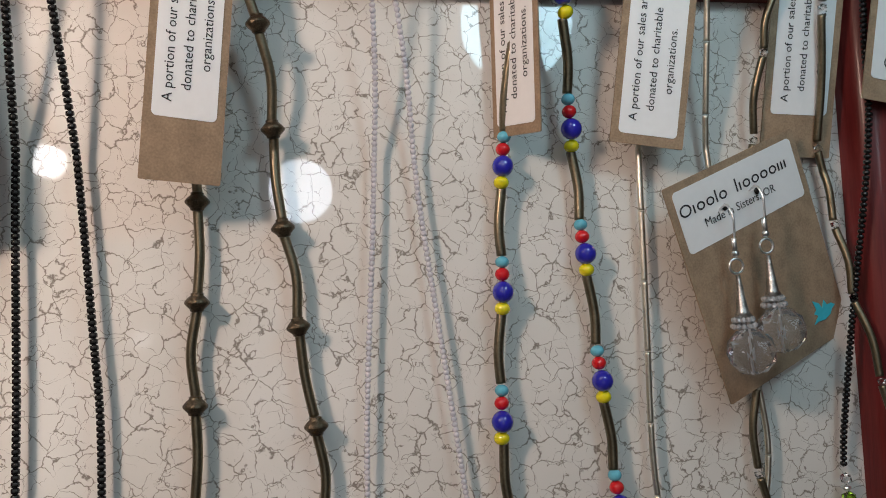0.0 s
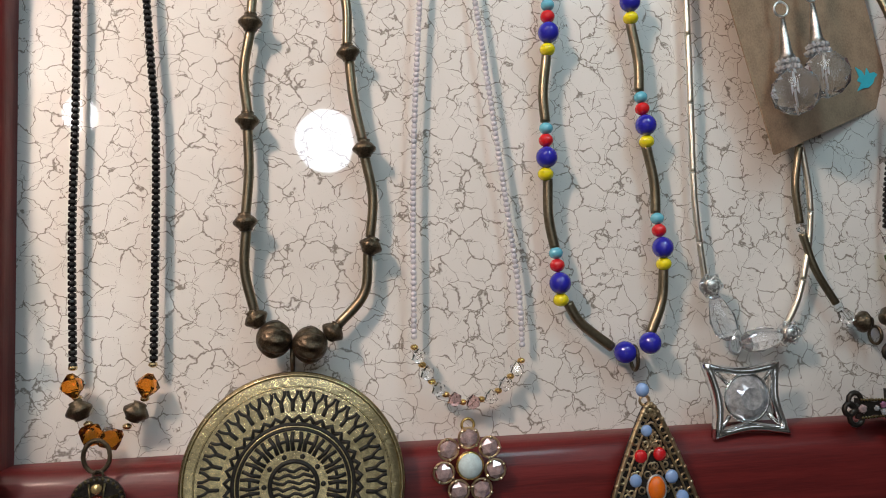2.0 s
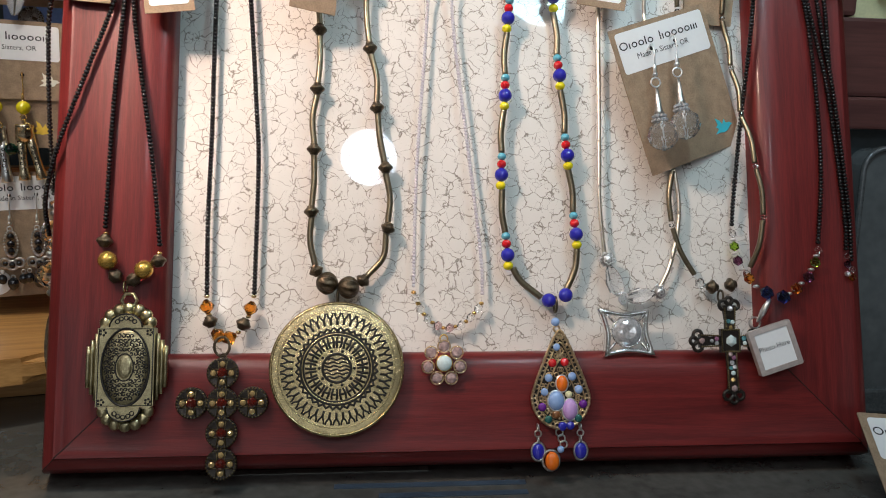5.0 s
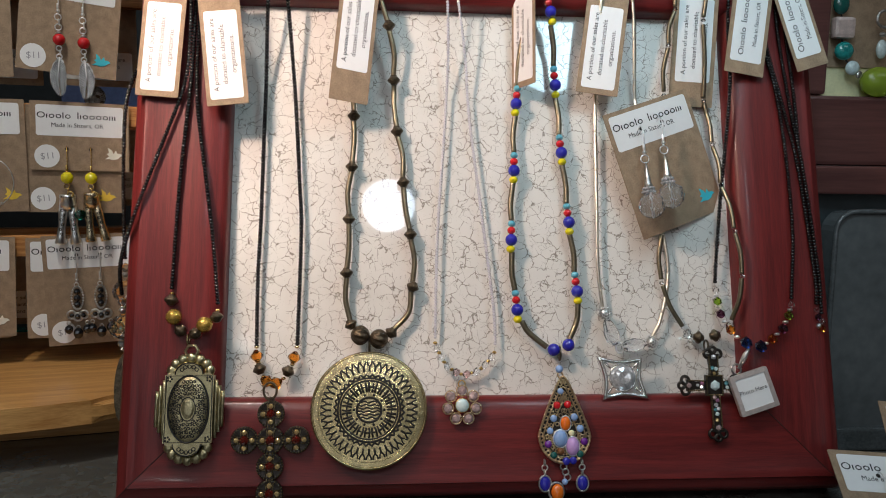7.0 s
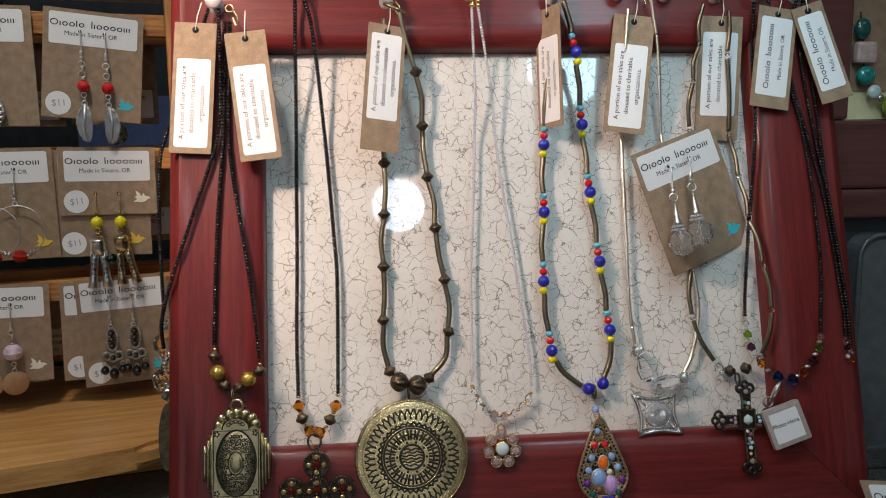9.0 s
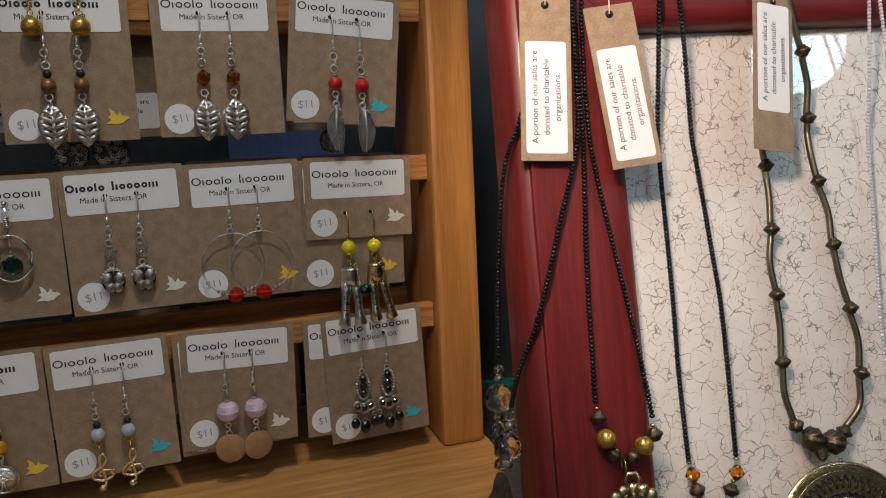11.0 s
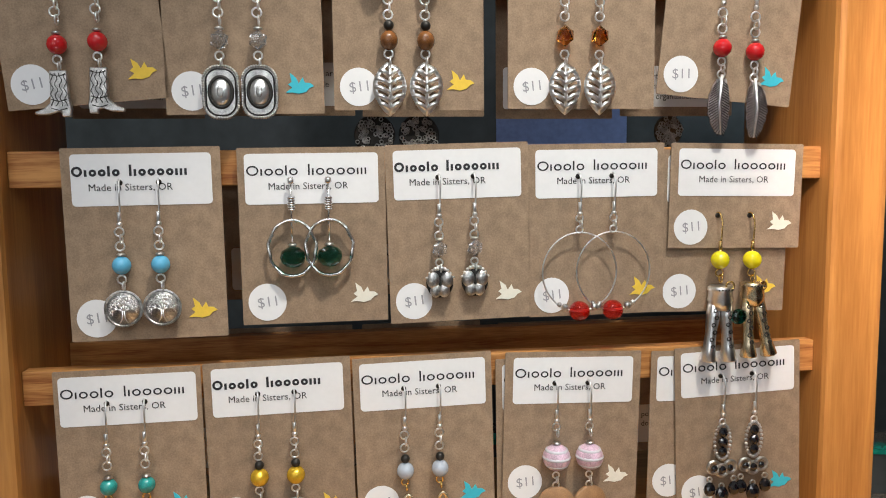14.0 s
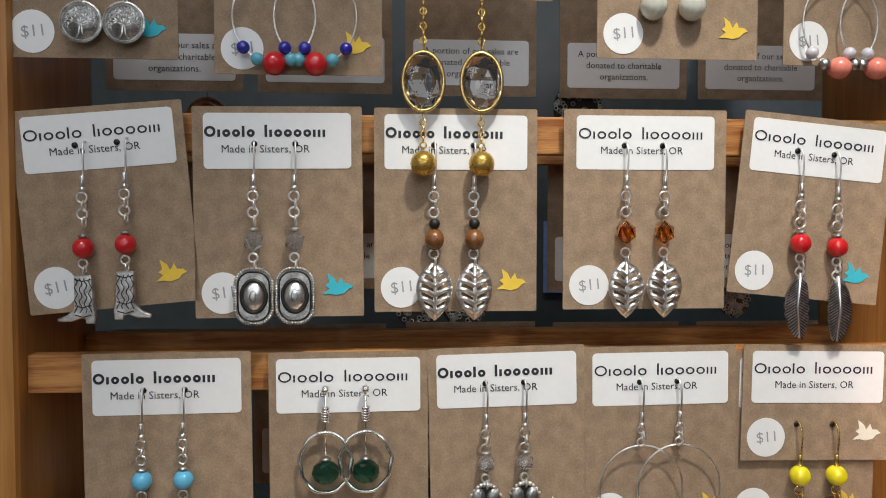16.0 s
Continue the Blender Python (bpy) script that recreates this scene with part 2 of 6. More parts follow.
SAPPHIRE = glass("blue_crystal", (0.01, 0.06, 0.32), 0.0, 1.55)
PERIDOT = glass("green_crystal", (0.35, 0.62, 0.04), 0.0, 1.55)
AMETHYST = glass("purple_crystal", (0.16, 0.04, 0.10), 0.0, 1.55)
ROSE = glass("rose_crystal", (0.80, 0.56, 0.56), 0.0, 1.55)
JET = material("jet_stone", (0.006, 0.006, 0.008), 0.06, vary=0.1, coat=0.6)
PIN = glass("clear_plastic", (0.97, 0.97, 0.98), 0.22, 1.40)
PIN.node_tree.nodes["Principled BSDF"].inputs["Transmission Weight"].default_value = 0.62
GUNMETAL = material("dark_gunmetal", (0.050, 0.042, 0.036), 0.38, 0.85, vary=0.25, scale=300, bump=0.5, bump_scale=800)
FINE_TUBE = material("fine_silver_tube", (0.78, 0.72, 0.60), 0.30, 1.0, vary=0.1, scale=120)
# colours of the light streaks and the olive reflection in the counter glass
STREAK = material("blue_grey_strip", (0.055, 0.08, 0.115), 0.3, vary=0.15, scale=60, coat=0.4)
PALE_STREAK = material("grey_strip", (0.15, 0.15, 0.135), 0.3, vary=0.15, scale=60, coat=0.4)
OLIVE_REFLECTION = material("olive_reflection", (0.10, 0.105, 0.02), 0.4, vary=0.12, scale=50, coat=0.5)
COUNTER = material("dark_glass_counter", (0.10, 0.097, 0.088), 0.07, vary=0.2, scale=14, coat=0.5, ior=1.5)
BACKDROP = material("grey_laminate", (0.050, 0.061, 0.066), 0.30, vary=0.12, scale=9)
ACRYLIC = material("smoked_acrylic", (0.105, 0.112, 0.115), 0.22, vary=0.14, scale=12, coat=0.5)
ACRYLIC_EDGE = material("acrylic_edge", (0.085, 0.092, 0.095), 0.15, vary=0.2, scale=60, coat=0.6)
SHELF_GLASS = material("teal_glass_edge", (0.01, 0.20, 0.16), 0.12, vary=0.2, scale=30, coat=0.5)
PLASTER = material("shop_wall_paint", (0.60, 0.57, 0.52), 0.8, vary=0.05, scale=5)
CEILING = material("ceiling_paint", (0.7, 0.68, 0.64), 0.85, vary=0.04, scale=5)
CARPET = material("shop_floor", (0.12, 0.10, 0.085), 0.9, vary=0.15, scale=30)
PALE_MAT = material("pale_yellow_mat", (0.74, 0.70, 0.42), 0.7, vary=0.05)
GOLD_SILVER = material("champagne_metal", (0.84, 0.72, 0.50), 0.26, 1.0, vary=0.08, scale=250)
TOPAZ = material("topaz_stone", (0.85, 0.56, 0.25), 0.08, 0.7, vary=0.15, scale=500, coat=0.8)
GARNET = material("garnet_stone", (0.075, 0.005, 0.002), 0.05, vary=0.3, scale=500, coat=0.9)
ROSE_GEM = material("rose_gem", (0.55, 0.40, 0.39), 0.05, 0.4, vary=0.25, scale=500, coat=0.8)
ROSE_STONE = material("pink_grey_stone", (0.55, 0.42, 0.38), 0.3, vary=0.15, scale=200, coat=0.4)
# even blue that stands in for a bluish glow behind the rack
BLUE_GLOW = material("blue_glow", (0.15, 0.21, 0.42), 0.6, vary=0.10, scale=25)
PEWTER = material("pale_pewter", (0.60, 0.52, 0.49), 0.36, 0.45, vary=0.1, scale=300, bump=0.2, bump_scale=700)
LOCKET = material("locket_brass", (0.44, 0.38, 0.225), 0.28, 1.0, vary=0.22, scale=160, bump=0.4, bump_scale=600)
PINK_GEM = material("pink_gem", (0.72, 0.30, 0.50), 0.05, 0.6, vary=0.25, scale=500, coat=0.8)
TEAL_GEM = material("teal_gem", (0.20, 0.55, 0.62), 0.05, 0.6, vary=0.25, scale=500, coat=0.8)
ROSE_GOLD = material("old_rose_gold", (0.58, 0.42, 0.25), 0.28, 1.0, vary=0.2, scale=250, bump=0.3, bump_scale=700)
LIME = glass("lime_stone", (0.42, 0.56, 0.06), 0.2, 1.5)
LIME.node_tree.nodes["Principled BSDF"].inputs["Transmission Weight"].default_value = 0.45


# ---- builders ----
MM = 0.001
FRAME = pose(0, 0, 0, -15, 0, 0)
RACK = pose(0, 0, 0, 0, 0, 13)


def thing(name, label, category, m, group="", kind=""):
    ob = new(name)
    ob.matrix_world = m
    return tagged(ob, label, category, group, kind)


def part(name, bm, mat, parent, label="", smooth=True):
    me = bpy.data.meshes.new(name)
    bm.to_mesh(me)
    bm.free()
    return piece(name, me, mat, parent, label, smooth)


def piece(name, me, mat, parent, label="", smooth=True, m=None):
    if smooth and me.polygons and not me.polygons[0].use_smooth:
        me.polygons.foreach_set("use_smooth", [True] * len(me.polygons))
    if not me.materials:
        me.materials.append(mat)
    ob = new(name, me)
    ob.parent = parent
    if m is not None:
        ob.matrix_basis = m
    return tagged(ob, label)


def single(name, bm, mat, m, label, category, group="", kind="", smooth=False):
    ob = part(name, bm, mat, None, label, smooth)
    ob.matrix_world = m
    return tagged(ob, label, category, group, kind)


def add_box(bm, x0, x1, y0, y1, z0, z1, bevel=0.0, m=None):
    r = bmesh.ops.create_cube(bm, size=1.0)
    vs = r["verts"]
    for v in vs:
        v.co = Vector(((x0 + x1) / 2 + v.co.x * (x1 - x0), (y0 + y1) / 2 + v.co.y * (y1 - y0), (z0 + z1) / 2 + v.co.z * (z1 - z0)))
        if m is not None:
            v.co = m @ v.co
    if bevel:
        es = list({e for v in vs for e in v.link_edges})
        bmesh.ops.bevel(bm, geom=es, offset=bevel, segments=2, affect="EDGES", profile=0.6)
    return bm


def box(*a, **k):
    return add_box(bmesh.new(), *a, **k)


def add_ball(bm, c, r, seg=12, sx=1.0, sy=1.0, sz=1.0, m=None):
    res = bmesh.ops.create_uvsphere(bm, u_segments=seg, v_segments=max(6, seg * 2 // 3), radius=r)
    for v in res["verts"]:
        p = Vector((v.co.x * sx, v.co.y * sy, v.co.z * sz))
        v.co = (m @ p if m is not None else p) + Vector(c)
    return bm


def ball(c, r, seg=14, **k):
    return add_ball(bmesh.new(), c, r, seg, **k)


def add_gem(bm, c, r, sy=0.6, m=None, turn=0.0, level=2):
    """A faceted stone."""
    res = bmesh.ops.create_icosphere(bm, subdivisions=level, radius=r)
    q = Matrix.Rotation(turn, 3, "Y")
    for v in res["verts"]:
        p = q @ v.co
        p = Vector((p.x, p.y * sy, p.z))
        v.co = (m @ p if m is not None else p) + Vector(c)
    return bm


def gem(c, r, **k):
    return add_gem(bmesh.new(), c, r, **k)


def add_lathe(bm, rows, c=(0, 0, 0), axis=(0, 0, 1), seg=14):
    """rows of (radius, height along the axis)."""
    q = Vector((0, 0, 1)).rotation_difference(Vector(axis))
    rings = []
    for r, h in rows:
        rings.append([bm.verts.new(Vector(c) + q @ Vector((r * math.cos(6.28318 * k / seg), r * math.sin(6.28318 * k / seg), h))) for k in range(seg)])
    for a, b in zip(rings, rings[1:]):
        for k in range(seg):
            bm.faces.new((a[k], a[(k + 1) % seg], b[(k + 1) % seg], b[k]))
    bm.faces.new(rings[0][::-1])
    bm.faces.new(rings[-1])
    return bm


def lathe(rows, **k):
    return add_lathe(bmesh.new(), rows, **k)


def add_tube(bm, pts, r, seg=7, closed=False):
    """A round wire along points; r may be a function of 0..1."""
    pts = [Vector(p) for p in pts]
    n = len(pts)
    rings, side = [], None
    for i, p in enumerate(pts):
        a = pts[(i - 1) % n] if closed or i else p
        b = pts[(i + 1) % n] if closed or i < n - 1 else p
        d = (b - a).normalized()
        if side is None:
            side = d.orthogonal().normalized()
        side = (side - d * side.dot(d)).normalized()
        up = d.cross(side)
        rr = r(i / max(1, n - 1)) if callable(r) else r
        rings.append([bm.verts.new(p + rr * (math.cos(6.28318 * k / seg) * side + math.sin(6.28318 * k / seg) * up)) for k in range(seg)])
    for a, b in zip(rings, rings[1:] + (rings[:1] if closed else [])):
        for k in range(seg):
            bm.faces.new((a[k], a[(k + 1) % seg], b[(k + 1) % seg], b[k]))
    if not closed:
        bm.faces.new(rings[0][::-1])
        bm.faces.new(rings[-1])
    return bm


def tube(pts, r, seg=7, closed=False):
    return add_tube(bmesh.new(), pts, r, seg, closed)


def ring_points(c, r, n=20, plane="xz", sx=1.0, sz=1.0, turn=0.0):
    out = []
    for k in range(n):
        a = 6.28318 * k / n + turn
        u, v = r * sx * math.cos(a), r * sz * math.sin(a)
        out.append(Vector(c) + (Vector((u, 0, v)) if plane == "xz" else Vector((0, u, v)) if plane == "yz" else Vector((u, v, 0))))
    return out


def add_ring(bm, c, r, w, n=20, seg=6, **k):
    return add_tube(bm, ring_points(c, r, n, **k), w, seg, True)


def ring(c, r, w, **k):
    return add_ring(bmesh.new(), c, r, w, **k)


def add_plate(bm, outline, y0, y1):
    """A flat plate from an outline in x and z, between two depths."""
    a = [bm.verts.new((x, y0, z)) for x, z in outline]
    b = [bm.verts.new((x, y1, z)) for x, z in outline]
    n = len(a)
    for k in range(n):
        bm.faces.new((a[k], a[(k + 1) % n], b[(k + 1) % n], b[k]))
    bm.faces.new(a[::-1])
    bm.faces.new(b)
    bmesh.ops.recalc_face_normals(bm, faces=bm.faces)
    return bm


def plate(outline, y0, y1):
    return add_plate(bmesh.new(), outline, y0, y1)


def rounded(x0, x1, z0, z1, r, n=4):
    out = []
    for cx, cz, s in ((x1 - r, z1 - r, 0), (x0 + r, z1 - r, 1), (x0 + r, z0 + r, 2), (x1 - r, z0 + r, 3)):
        for k in range(n + 1):
            a = math.pi / 2 * (s + k / n)
            out.append((cx + r * math.cos(a), cz + r * math.sin(a)))
    return out


def circle(cx, cz, r, n=24, sx=1.0, sz=1.0):
    return [(cx + r * sx * math.cos(6.28318 * k / n), cz + r * sz * math.sin(6.28318 * k / n)) for k in range(n)]


def curve_through(pts, step):
    """Even samples, a step apart, of a smooth curve through 2D or 3D points."""
    pts = [Vector(p) for p in pts]
    if len(pts) == 2:
        dense = [pts[0].lerp(pts[1], k / 40) for k in range(41)]
    else:
        ext = [2 * pts[0] - pts[1]] + pts + [2 * pts[-1] - pts[-2]]
        dense = []
        for a, b, c, d in zip(ext, ext[1:], ext[2:], ext[3:]):
            for k in range(24):
                t = k / 24
                dense.append(0.5 * (2 * b + (c - a) * t + (2 * a - 5 * b + 4 * c - d) * t * t + (3 * b - a - 3 * c + d) * t ** 3))
        dense.append(pts[-1])
    out, left = [dense[0]], step
    for p, q in zip(dense, dense[1:]):
        seg = (q - p).length
        while seg > 1e-12 and left <= seg:
            p = p.lerp(q, left / seg)
            seg -= left
            left = step
            out.append(p)
        left -= seg
    return out


WORDS = {}


def words(text, size, bold=0.0):
    """A flat mesh of printed words in x and z, centred."""
    key = (text, size, bold)
    if key not in WORDS:
        c = bpy.data.curves.new("print", "FONT")
        c.body, c.size, c.offset, c.align_x, c.align_y, c.resolution_u = text, 1.0, bold, "CENTER", "CENTER", 2
        o = bpy.data.objects.new("print", c)
        scene.collection.objects.link(o)
        me = bpy.data.meshes.new_from_object(o.evaluated_get(bpy.context.evaluated_depsgraph_get()))
        bpy.data.objects.remove(o)
        me.transform(Matrix.Diagonal((size, size, size, 1)))
        me.transform(Matrix.Rotation(radians(90), 4, "X"))
        me.materials.clear()
        WORDS[key] = me
    return WORDS[key]


# ---- the room and the counter ----
def room():
    def slab(name, *a, mat=PLASTER, label="plain painted shop wall", cat="wall"):
        single(name, box(*a), mat, Matrix.Identity(4), label, cat, kind="structure")

    slab("floor", -3.2, 3.2, -4.2, 1.7, -1.05, -0.96, mat=CARPET, label="dark shop floor around the display counter", cat="floor")
    slab("ceiling", -3.2, 3.2, -4.2, 1.7, 1.70, 1.78, mat=CEILING, label="pale painted shop ceiling", cat="ceiling")
    slab("wall_north", -3.2, 3.2, 1.6, 1.7, -0.96, 1.70)
    slab("wall_south", -3.2, 3.2, -4.2, -4.1, -0.96, 1.70)
    slab("wall_west", -3.2, -3.1, -4.1, 1.6, -0.96, 1.70)
    slab("wall_east", 3.1, 3.2, -4.1, 1.6, -0.96, 1.70)
    slab("counter", -1.25, 1.45, -0.30, 0.62, -0.099, -0.069, mat=COUNTER, label="dark glossy glass top of the display counter", cat="counter")
    slab("counter_body", -1.2, 1.4, -0.26, 0.58, -0.96, -0.099, mat=BACKDROP, label="grey laminate body under the counter top", cat="counter")
    slab("backdrop", -1.25, 1.45, 0.50, 0.52, -0.069, 0.75, mat=BACKDROP, label="dark grey laminate panel behind the displays", cat="panel")


room()


# Light streaks in the glass top, put in as thin coloured strips.
def streak(x0, x1, y0, y1, mat, label):
    single("streak_strip", box(x0 * MM, x1 * MM, y0 * MM, y1 * MM, -0.0689, -0.0684), mat, Matrix.Identity(4), label, "strip")


streak(95, 205, -35, -30, STREAK, "pale blue strip lying on the dark glass counter")
streak(120, 204, -47, -42, STREAK, "pale blue strip lying on the dark glass counter")
streak(32, 150, -15, -9.5, PALE_STREAK, "pale grey strip at the foot of the frame")
# Blurred olive reflection in the counter glass, painted as a flat disc.
single("reflection_disc", lathe([(0.023, 0.0), (0.0235, 0.0003), (0.0232, 0.0006)], c=(0.099, -0.072, -0.0689), seg=36), OLIVE_REFLECTION, Matrix.Identity(4), "olive green paper disc lying on the counter", "disc")


# Distant bluish glow, put in as a coloured sheet against the backdrop.
single("blue_glow_sheet", box(-0.29, -0.165, 0.492, 0.4945, 0.195, 0.262, bevel=0.0005), BLUE_GLOW, Matrix.Identity(4), "pale blue paper sheet on the dark panel", "paper sheet")


def glass_shelf():
    t = thing("glass_shelf", "low glass shelf with a teal edge behind the rack", "glass shelf", pose(0.02, 0.36, -0.036))
    part("pane", box(-0.35, 0.16, -0.012, 0.004, 0.0, 0.004), SHELF_GLASS, t, smooth=False)
    part("riser", box(-0.35, 0.16, -0.010, 0.003, -0.0328, -0.0003, bevel=0.001), BACKDROP, t, smooth=False)


glass_shelf()

# ---- the leaning picture frame ----
IN_W, IN_H = 0.355, 0.277
PROFILE = [(0.0, -0.004), (0.0, 0.010), (0.0012, 0.0125), (0.004, 0.0152), (0.009, 0.0172), (0.016, 0.0183), (0.030, 0.0188), (0.050, 0.0192), (0.0532, 0.0204), (0.0550, 0.0204), (0.0557, 0.0178),
           (0.0608, 0.0165), (0.0625, 0.0145), (0.0660, 0.0020), (0.0680, -0.012)]


def moulding(length, name, mat, parent, m, label=""):
    """A mitred length along x, its inner edge on z = 0, growing towards -z and -y."""
    bm = bmesh.new()
    cols = []
    for w, h in PROFILE:
        cols.append([bm.verts.new((x, -h, -w)) for x in (-w, *[length * k / 6 for k in range(1, 6)], length + w)])
    for a, b in zip(cols, cols[1:]):
        for k in range(6):
            bm.faces.new((a[k], a[k + 1], b[k + 1], b[k]))
    for k in (0, -1):
        bm.faces.new([c[k] for c in cols])
    for k in range(6):
        bm.faces.new((cols[0][k], cols[-1][k], cols[-1][k + 1], cols[0][k + 1]))
    bmesh.ops.recalc_face_normals(bm, faces=bm.faces)
    ob = part(name, bm, mat, parent, label, smooth=False)
    ob.matrix_basis = m
    me = ob.data
    me.polygons.foreach_set("use_smooth", [True] * len(me.polygons))
    me.set_sharp_from_angle(angle=radians(40))
    return ob


def picture_frame():
    t = thing("picture_frame", "mahogany-red picture frame with cream crackle panel, leaning back on the counter", "picture frame", FRAME)
    moulding(IN_W, "rail", MAHOGANY, t, pose(0, 0, 0))
    moulding(IN_W, "rail", MAHOGANY, t, pose(IN_W, 0, IN_H, 0, 180, 0))
    moulding(IN_H, "stile", MAHOGANY, t, pose(0, 0, IN_H, 0, 90, 0))
    moulding(IN_H, "stile", MAHOGANY, t, pose(IN_W, 0, 0, 0, -90, 0))
    part("panel", box(-0.003, IN_W + 0.003, 0.0, 0.003, -0.003, IN_H + 0.003), CRACKLE, t, "cream crackle-painted panel behind glass", smooth=False)
    for cx, cz, sx, sz in ((0, 0, -1, -1), (IN_W, 0, 1, -1), (0, IN_H, -1, 1), (IN_W, IN_H, 1, 1)):
        part("mitre_seam", tube([Vector((cx + sx * w, -h - 0.00005, cz + sz * w)) for w, h in PROFILE[2:13]], 0.00028, 5), BLACKENED, t)
    back = bmesh.new()
    add_box(back, 0.16, 0.20, 0.0031, 0.006, 0.02, 0.22, m=Matrix.Identity(4))
    part("backing", back, BACKDROP, t, smooth=False)
    leg = part("easel_leg", box(0.165, 0.195, 0.0, 0.004, -0.262, 0.0, bevel=0.001), BACKDROP, t, smooth=False)
    leg.matrix_basis = pose(0, 0.0065, 0.21, 36, 0, 0)


picture_frame()


def lift(x, z, r):
    """How far from the panel a thing of radius r rests, in mm, at a place given in mm."""
    d = max(-x, x - 355, -z, z - 277)
    s = min(1, max(0, (d + 20) / 21))
    h = 19.5 * s * s * (3 - 2 * s)
    return max(h, (z - 195) / 105 * 25, 4.2) + r + 0.7


def on(x, z, r=1.5, more=0.0):
    return Vector((x * MM, -(lift(x, z, r) + more) * MM, z * MM))


def strand3(pts, r, step):
    flat = curve_through([(x, z) for x, z in pts], step)
    return [on(p.x, p.y, r) for p in flat]


def align(d):
    return Vector((0, 0, 1)).rotation_difference(Vector(d)).to_matrix().to_4x4()


SHARED = {}


def shared(key, make):
    if key not in SHARED:
        bm = make()
        me = bpy.data.meshes.new(key)
        bm.to_mesh(me)
        bm.free()
        SHARED[key] = me
    return SHARED[key]


def seed_mesh(r, h):
    return shared(f"seed_{r}_{h}", lambda: lathe([(r * 0.5, -h / 2), (r * 0.92, -h * 0.36), (r, 0), (r * 0.92, h * 0.36), (r * 0.5, h / 2)], seg=8))


def strand_joined(parent, pts, r, pitch, mat, name="bead_strand"):
    """Seed beads on a thread, as one strand; places in mm, with a depth of their own where three are given."""
    r *= 1.42
    if len(pts[0]) == 3:
        ps = [Vector((p.x, p.y, p.z)) * MM for p in curve_through([(x, y, z) for x, z, y in pts], pitch)]
    else:
        ps = strand3(pts, r, pitch)
    bm = bmesh.new()
    rng = random.Random(len(ps))
    for a, b in zip(ps, ps[1:]):
        d = (b - a).normalized()
        k = r * MM * rng.uniform(0.93, 1.05)
        h = pitch * MM * 0.96
        add_lathe(bm, [(k * 0.42, -h / 2), (k * 0.9, -h * 0.3), (k, 0), (k * 0.9, h * 0.3), (k * 0.42, h / 2)], c=(a + b) / 2, axis=d, seg=7)
    add_tube(bm, ps, r * MM * 0.4, 5)
    return part(name, bm, mat, parent)


def strand_single(parent, pts, r, pitch, mat):
    """Seed beads one by one on their thread."""
    r *= 1.42
    ps = strand3(pts, r, pitch)
    part("thread", tube(ps, r * MM * 0.4, 5), CORD, parent)
    me = seed_mesh(r * MM, pitch * MM * 0.97)
    for a, b in zip(ps, ps[1:]):
        piece("bead", me, mat, parent, m=Matrix.Translation((a + b) / 2) @ align(b - a))


def spindle(parent, x, z, d, mat=BRONZE, s=1.1):
    rows = [(1.2, -3.2), (2.2, -2.9), (2.3, -2.3), (4.0, -0.6), (4.1, 0.2), (2.9, 1.6), (2.0, 2.3), (2.2, 2.9), (1.2, 3.2)]
    me = shared(f"spindle_{s}", lambda: lathe([(r * s * MM, h * s * MM) for r, h in rows], seg=14))
    return piece("spindle_bead", me, mat, parent, m=Matrix.Translation(on(x, z, 3.2)) @ align(d))


def bead(parent, x, z, r, mat, name="bead", d=(0, 0, 1), squash=1.0, faceted=False, more=0.0, label=""):
    key = f"{'gem' if faceted else 'ball'}_{r}_{squash}"
    me = shared(key, lambda: gem((0, 0, 0), r * MM, sy=1.0, m=Matrix.Diagonal((1, 1, squash)), level=2 if r > 6 else 1) if faceted else ball((0, 0, 0), r * MM, 16, sz=squash))
    if me.materials and me.materials[0] != mat:
        me2 = shared(key + mat.name, lambda: gem((0, 0, 0), r * MM, sy=1.0, m=Matrix.Diagonal((1, 1, squash)), level=2 if r > 6 else 1) if faceted else ball((0, 0, 0), r * MM, 16, sz=squash))
        me = me2
    return piece(name, me, mat, parent, label, smooth=not faceted, m=Matrix.Translation(on(x, z, r, more)) @ align(d))


def tubes(parent, pts, r, mat, name="tube_bead"):
    """A curved metal tube through places given in mm."""
    ps = strand3(pts, r, 1.0)
    bm = tube(ps, r * MM, 9)
    return part(name, bm, mat, parent)


def pin(x, z):
    t = thing("push_pin", "clear plastic push pin stuck in the frame top", "push pin", FRAME @ Matrix.Translation((x * MM, -0.0186, z * MM)), "push pins along the top rail")
    part("head", lathe([(0.0050, 0), (0.0052, 0.0015), (0.0030, 0.003), (0.0028, 0.009), (0.0052, 0.011), (0.0060, 0.0128), (0.0050, 0.0145), (0.002, 0.0150)], axis=(0, -1, 0)), PIN, t)
    part("needle", lathe([(0.0005, -0.003), (0.0005, 0.002)], axis=(0, -1, 0), seg=6), SILVER, t)


for px, pz in ((-30, 304), (26, 316), (88, 308), (147, 314), (208, 311), (257, 314), (292, 313), (330, 312), (362, 313), (392, 312)):
    pin(px, pz)


# ---- necklaces on the frame (places in mm on the frame) ----
def necklace(label):
    return thing("necklace", label, "necklace", FRAME, "necklaces hung on the frame")


def lobster(parent, x, z):
    bm = ring(on(x, z, 2), 0.0026, 0.0005)
    add_tube(bm, [on(x + 2, z - 1, 2.5), on(x + 5, z - 5, 2.5), on(x + 6, z - 10, 2.5), on(x + 4, z - 11, 2.5), on(x + 2, z - 6, 2.5)], 0.0007)
    part("clasp", bm, BRASS, parent)


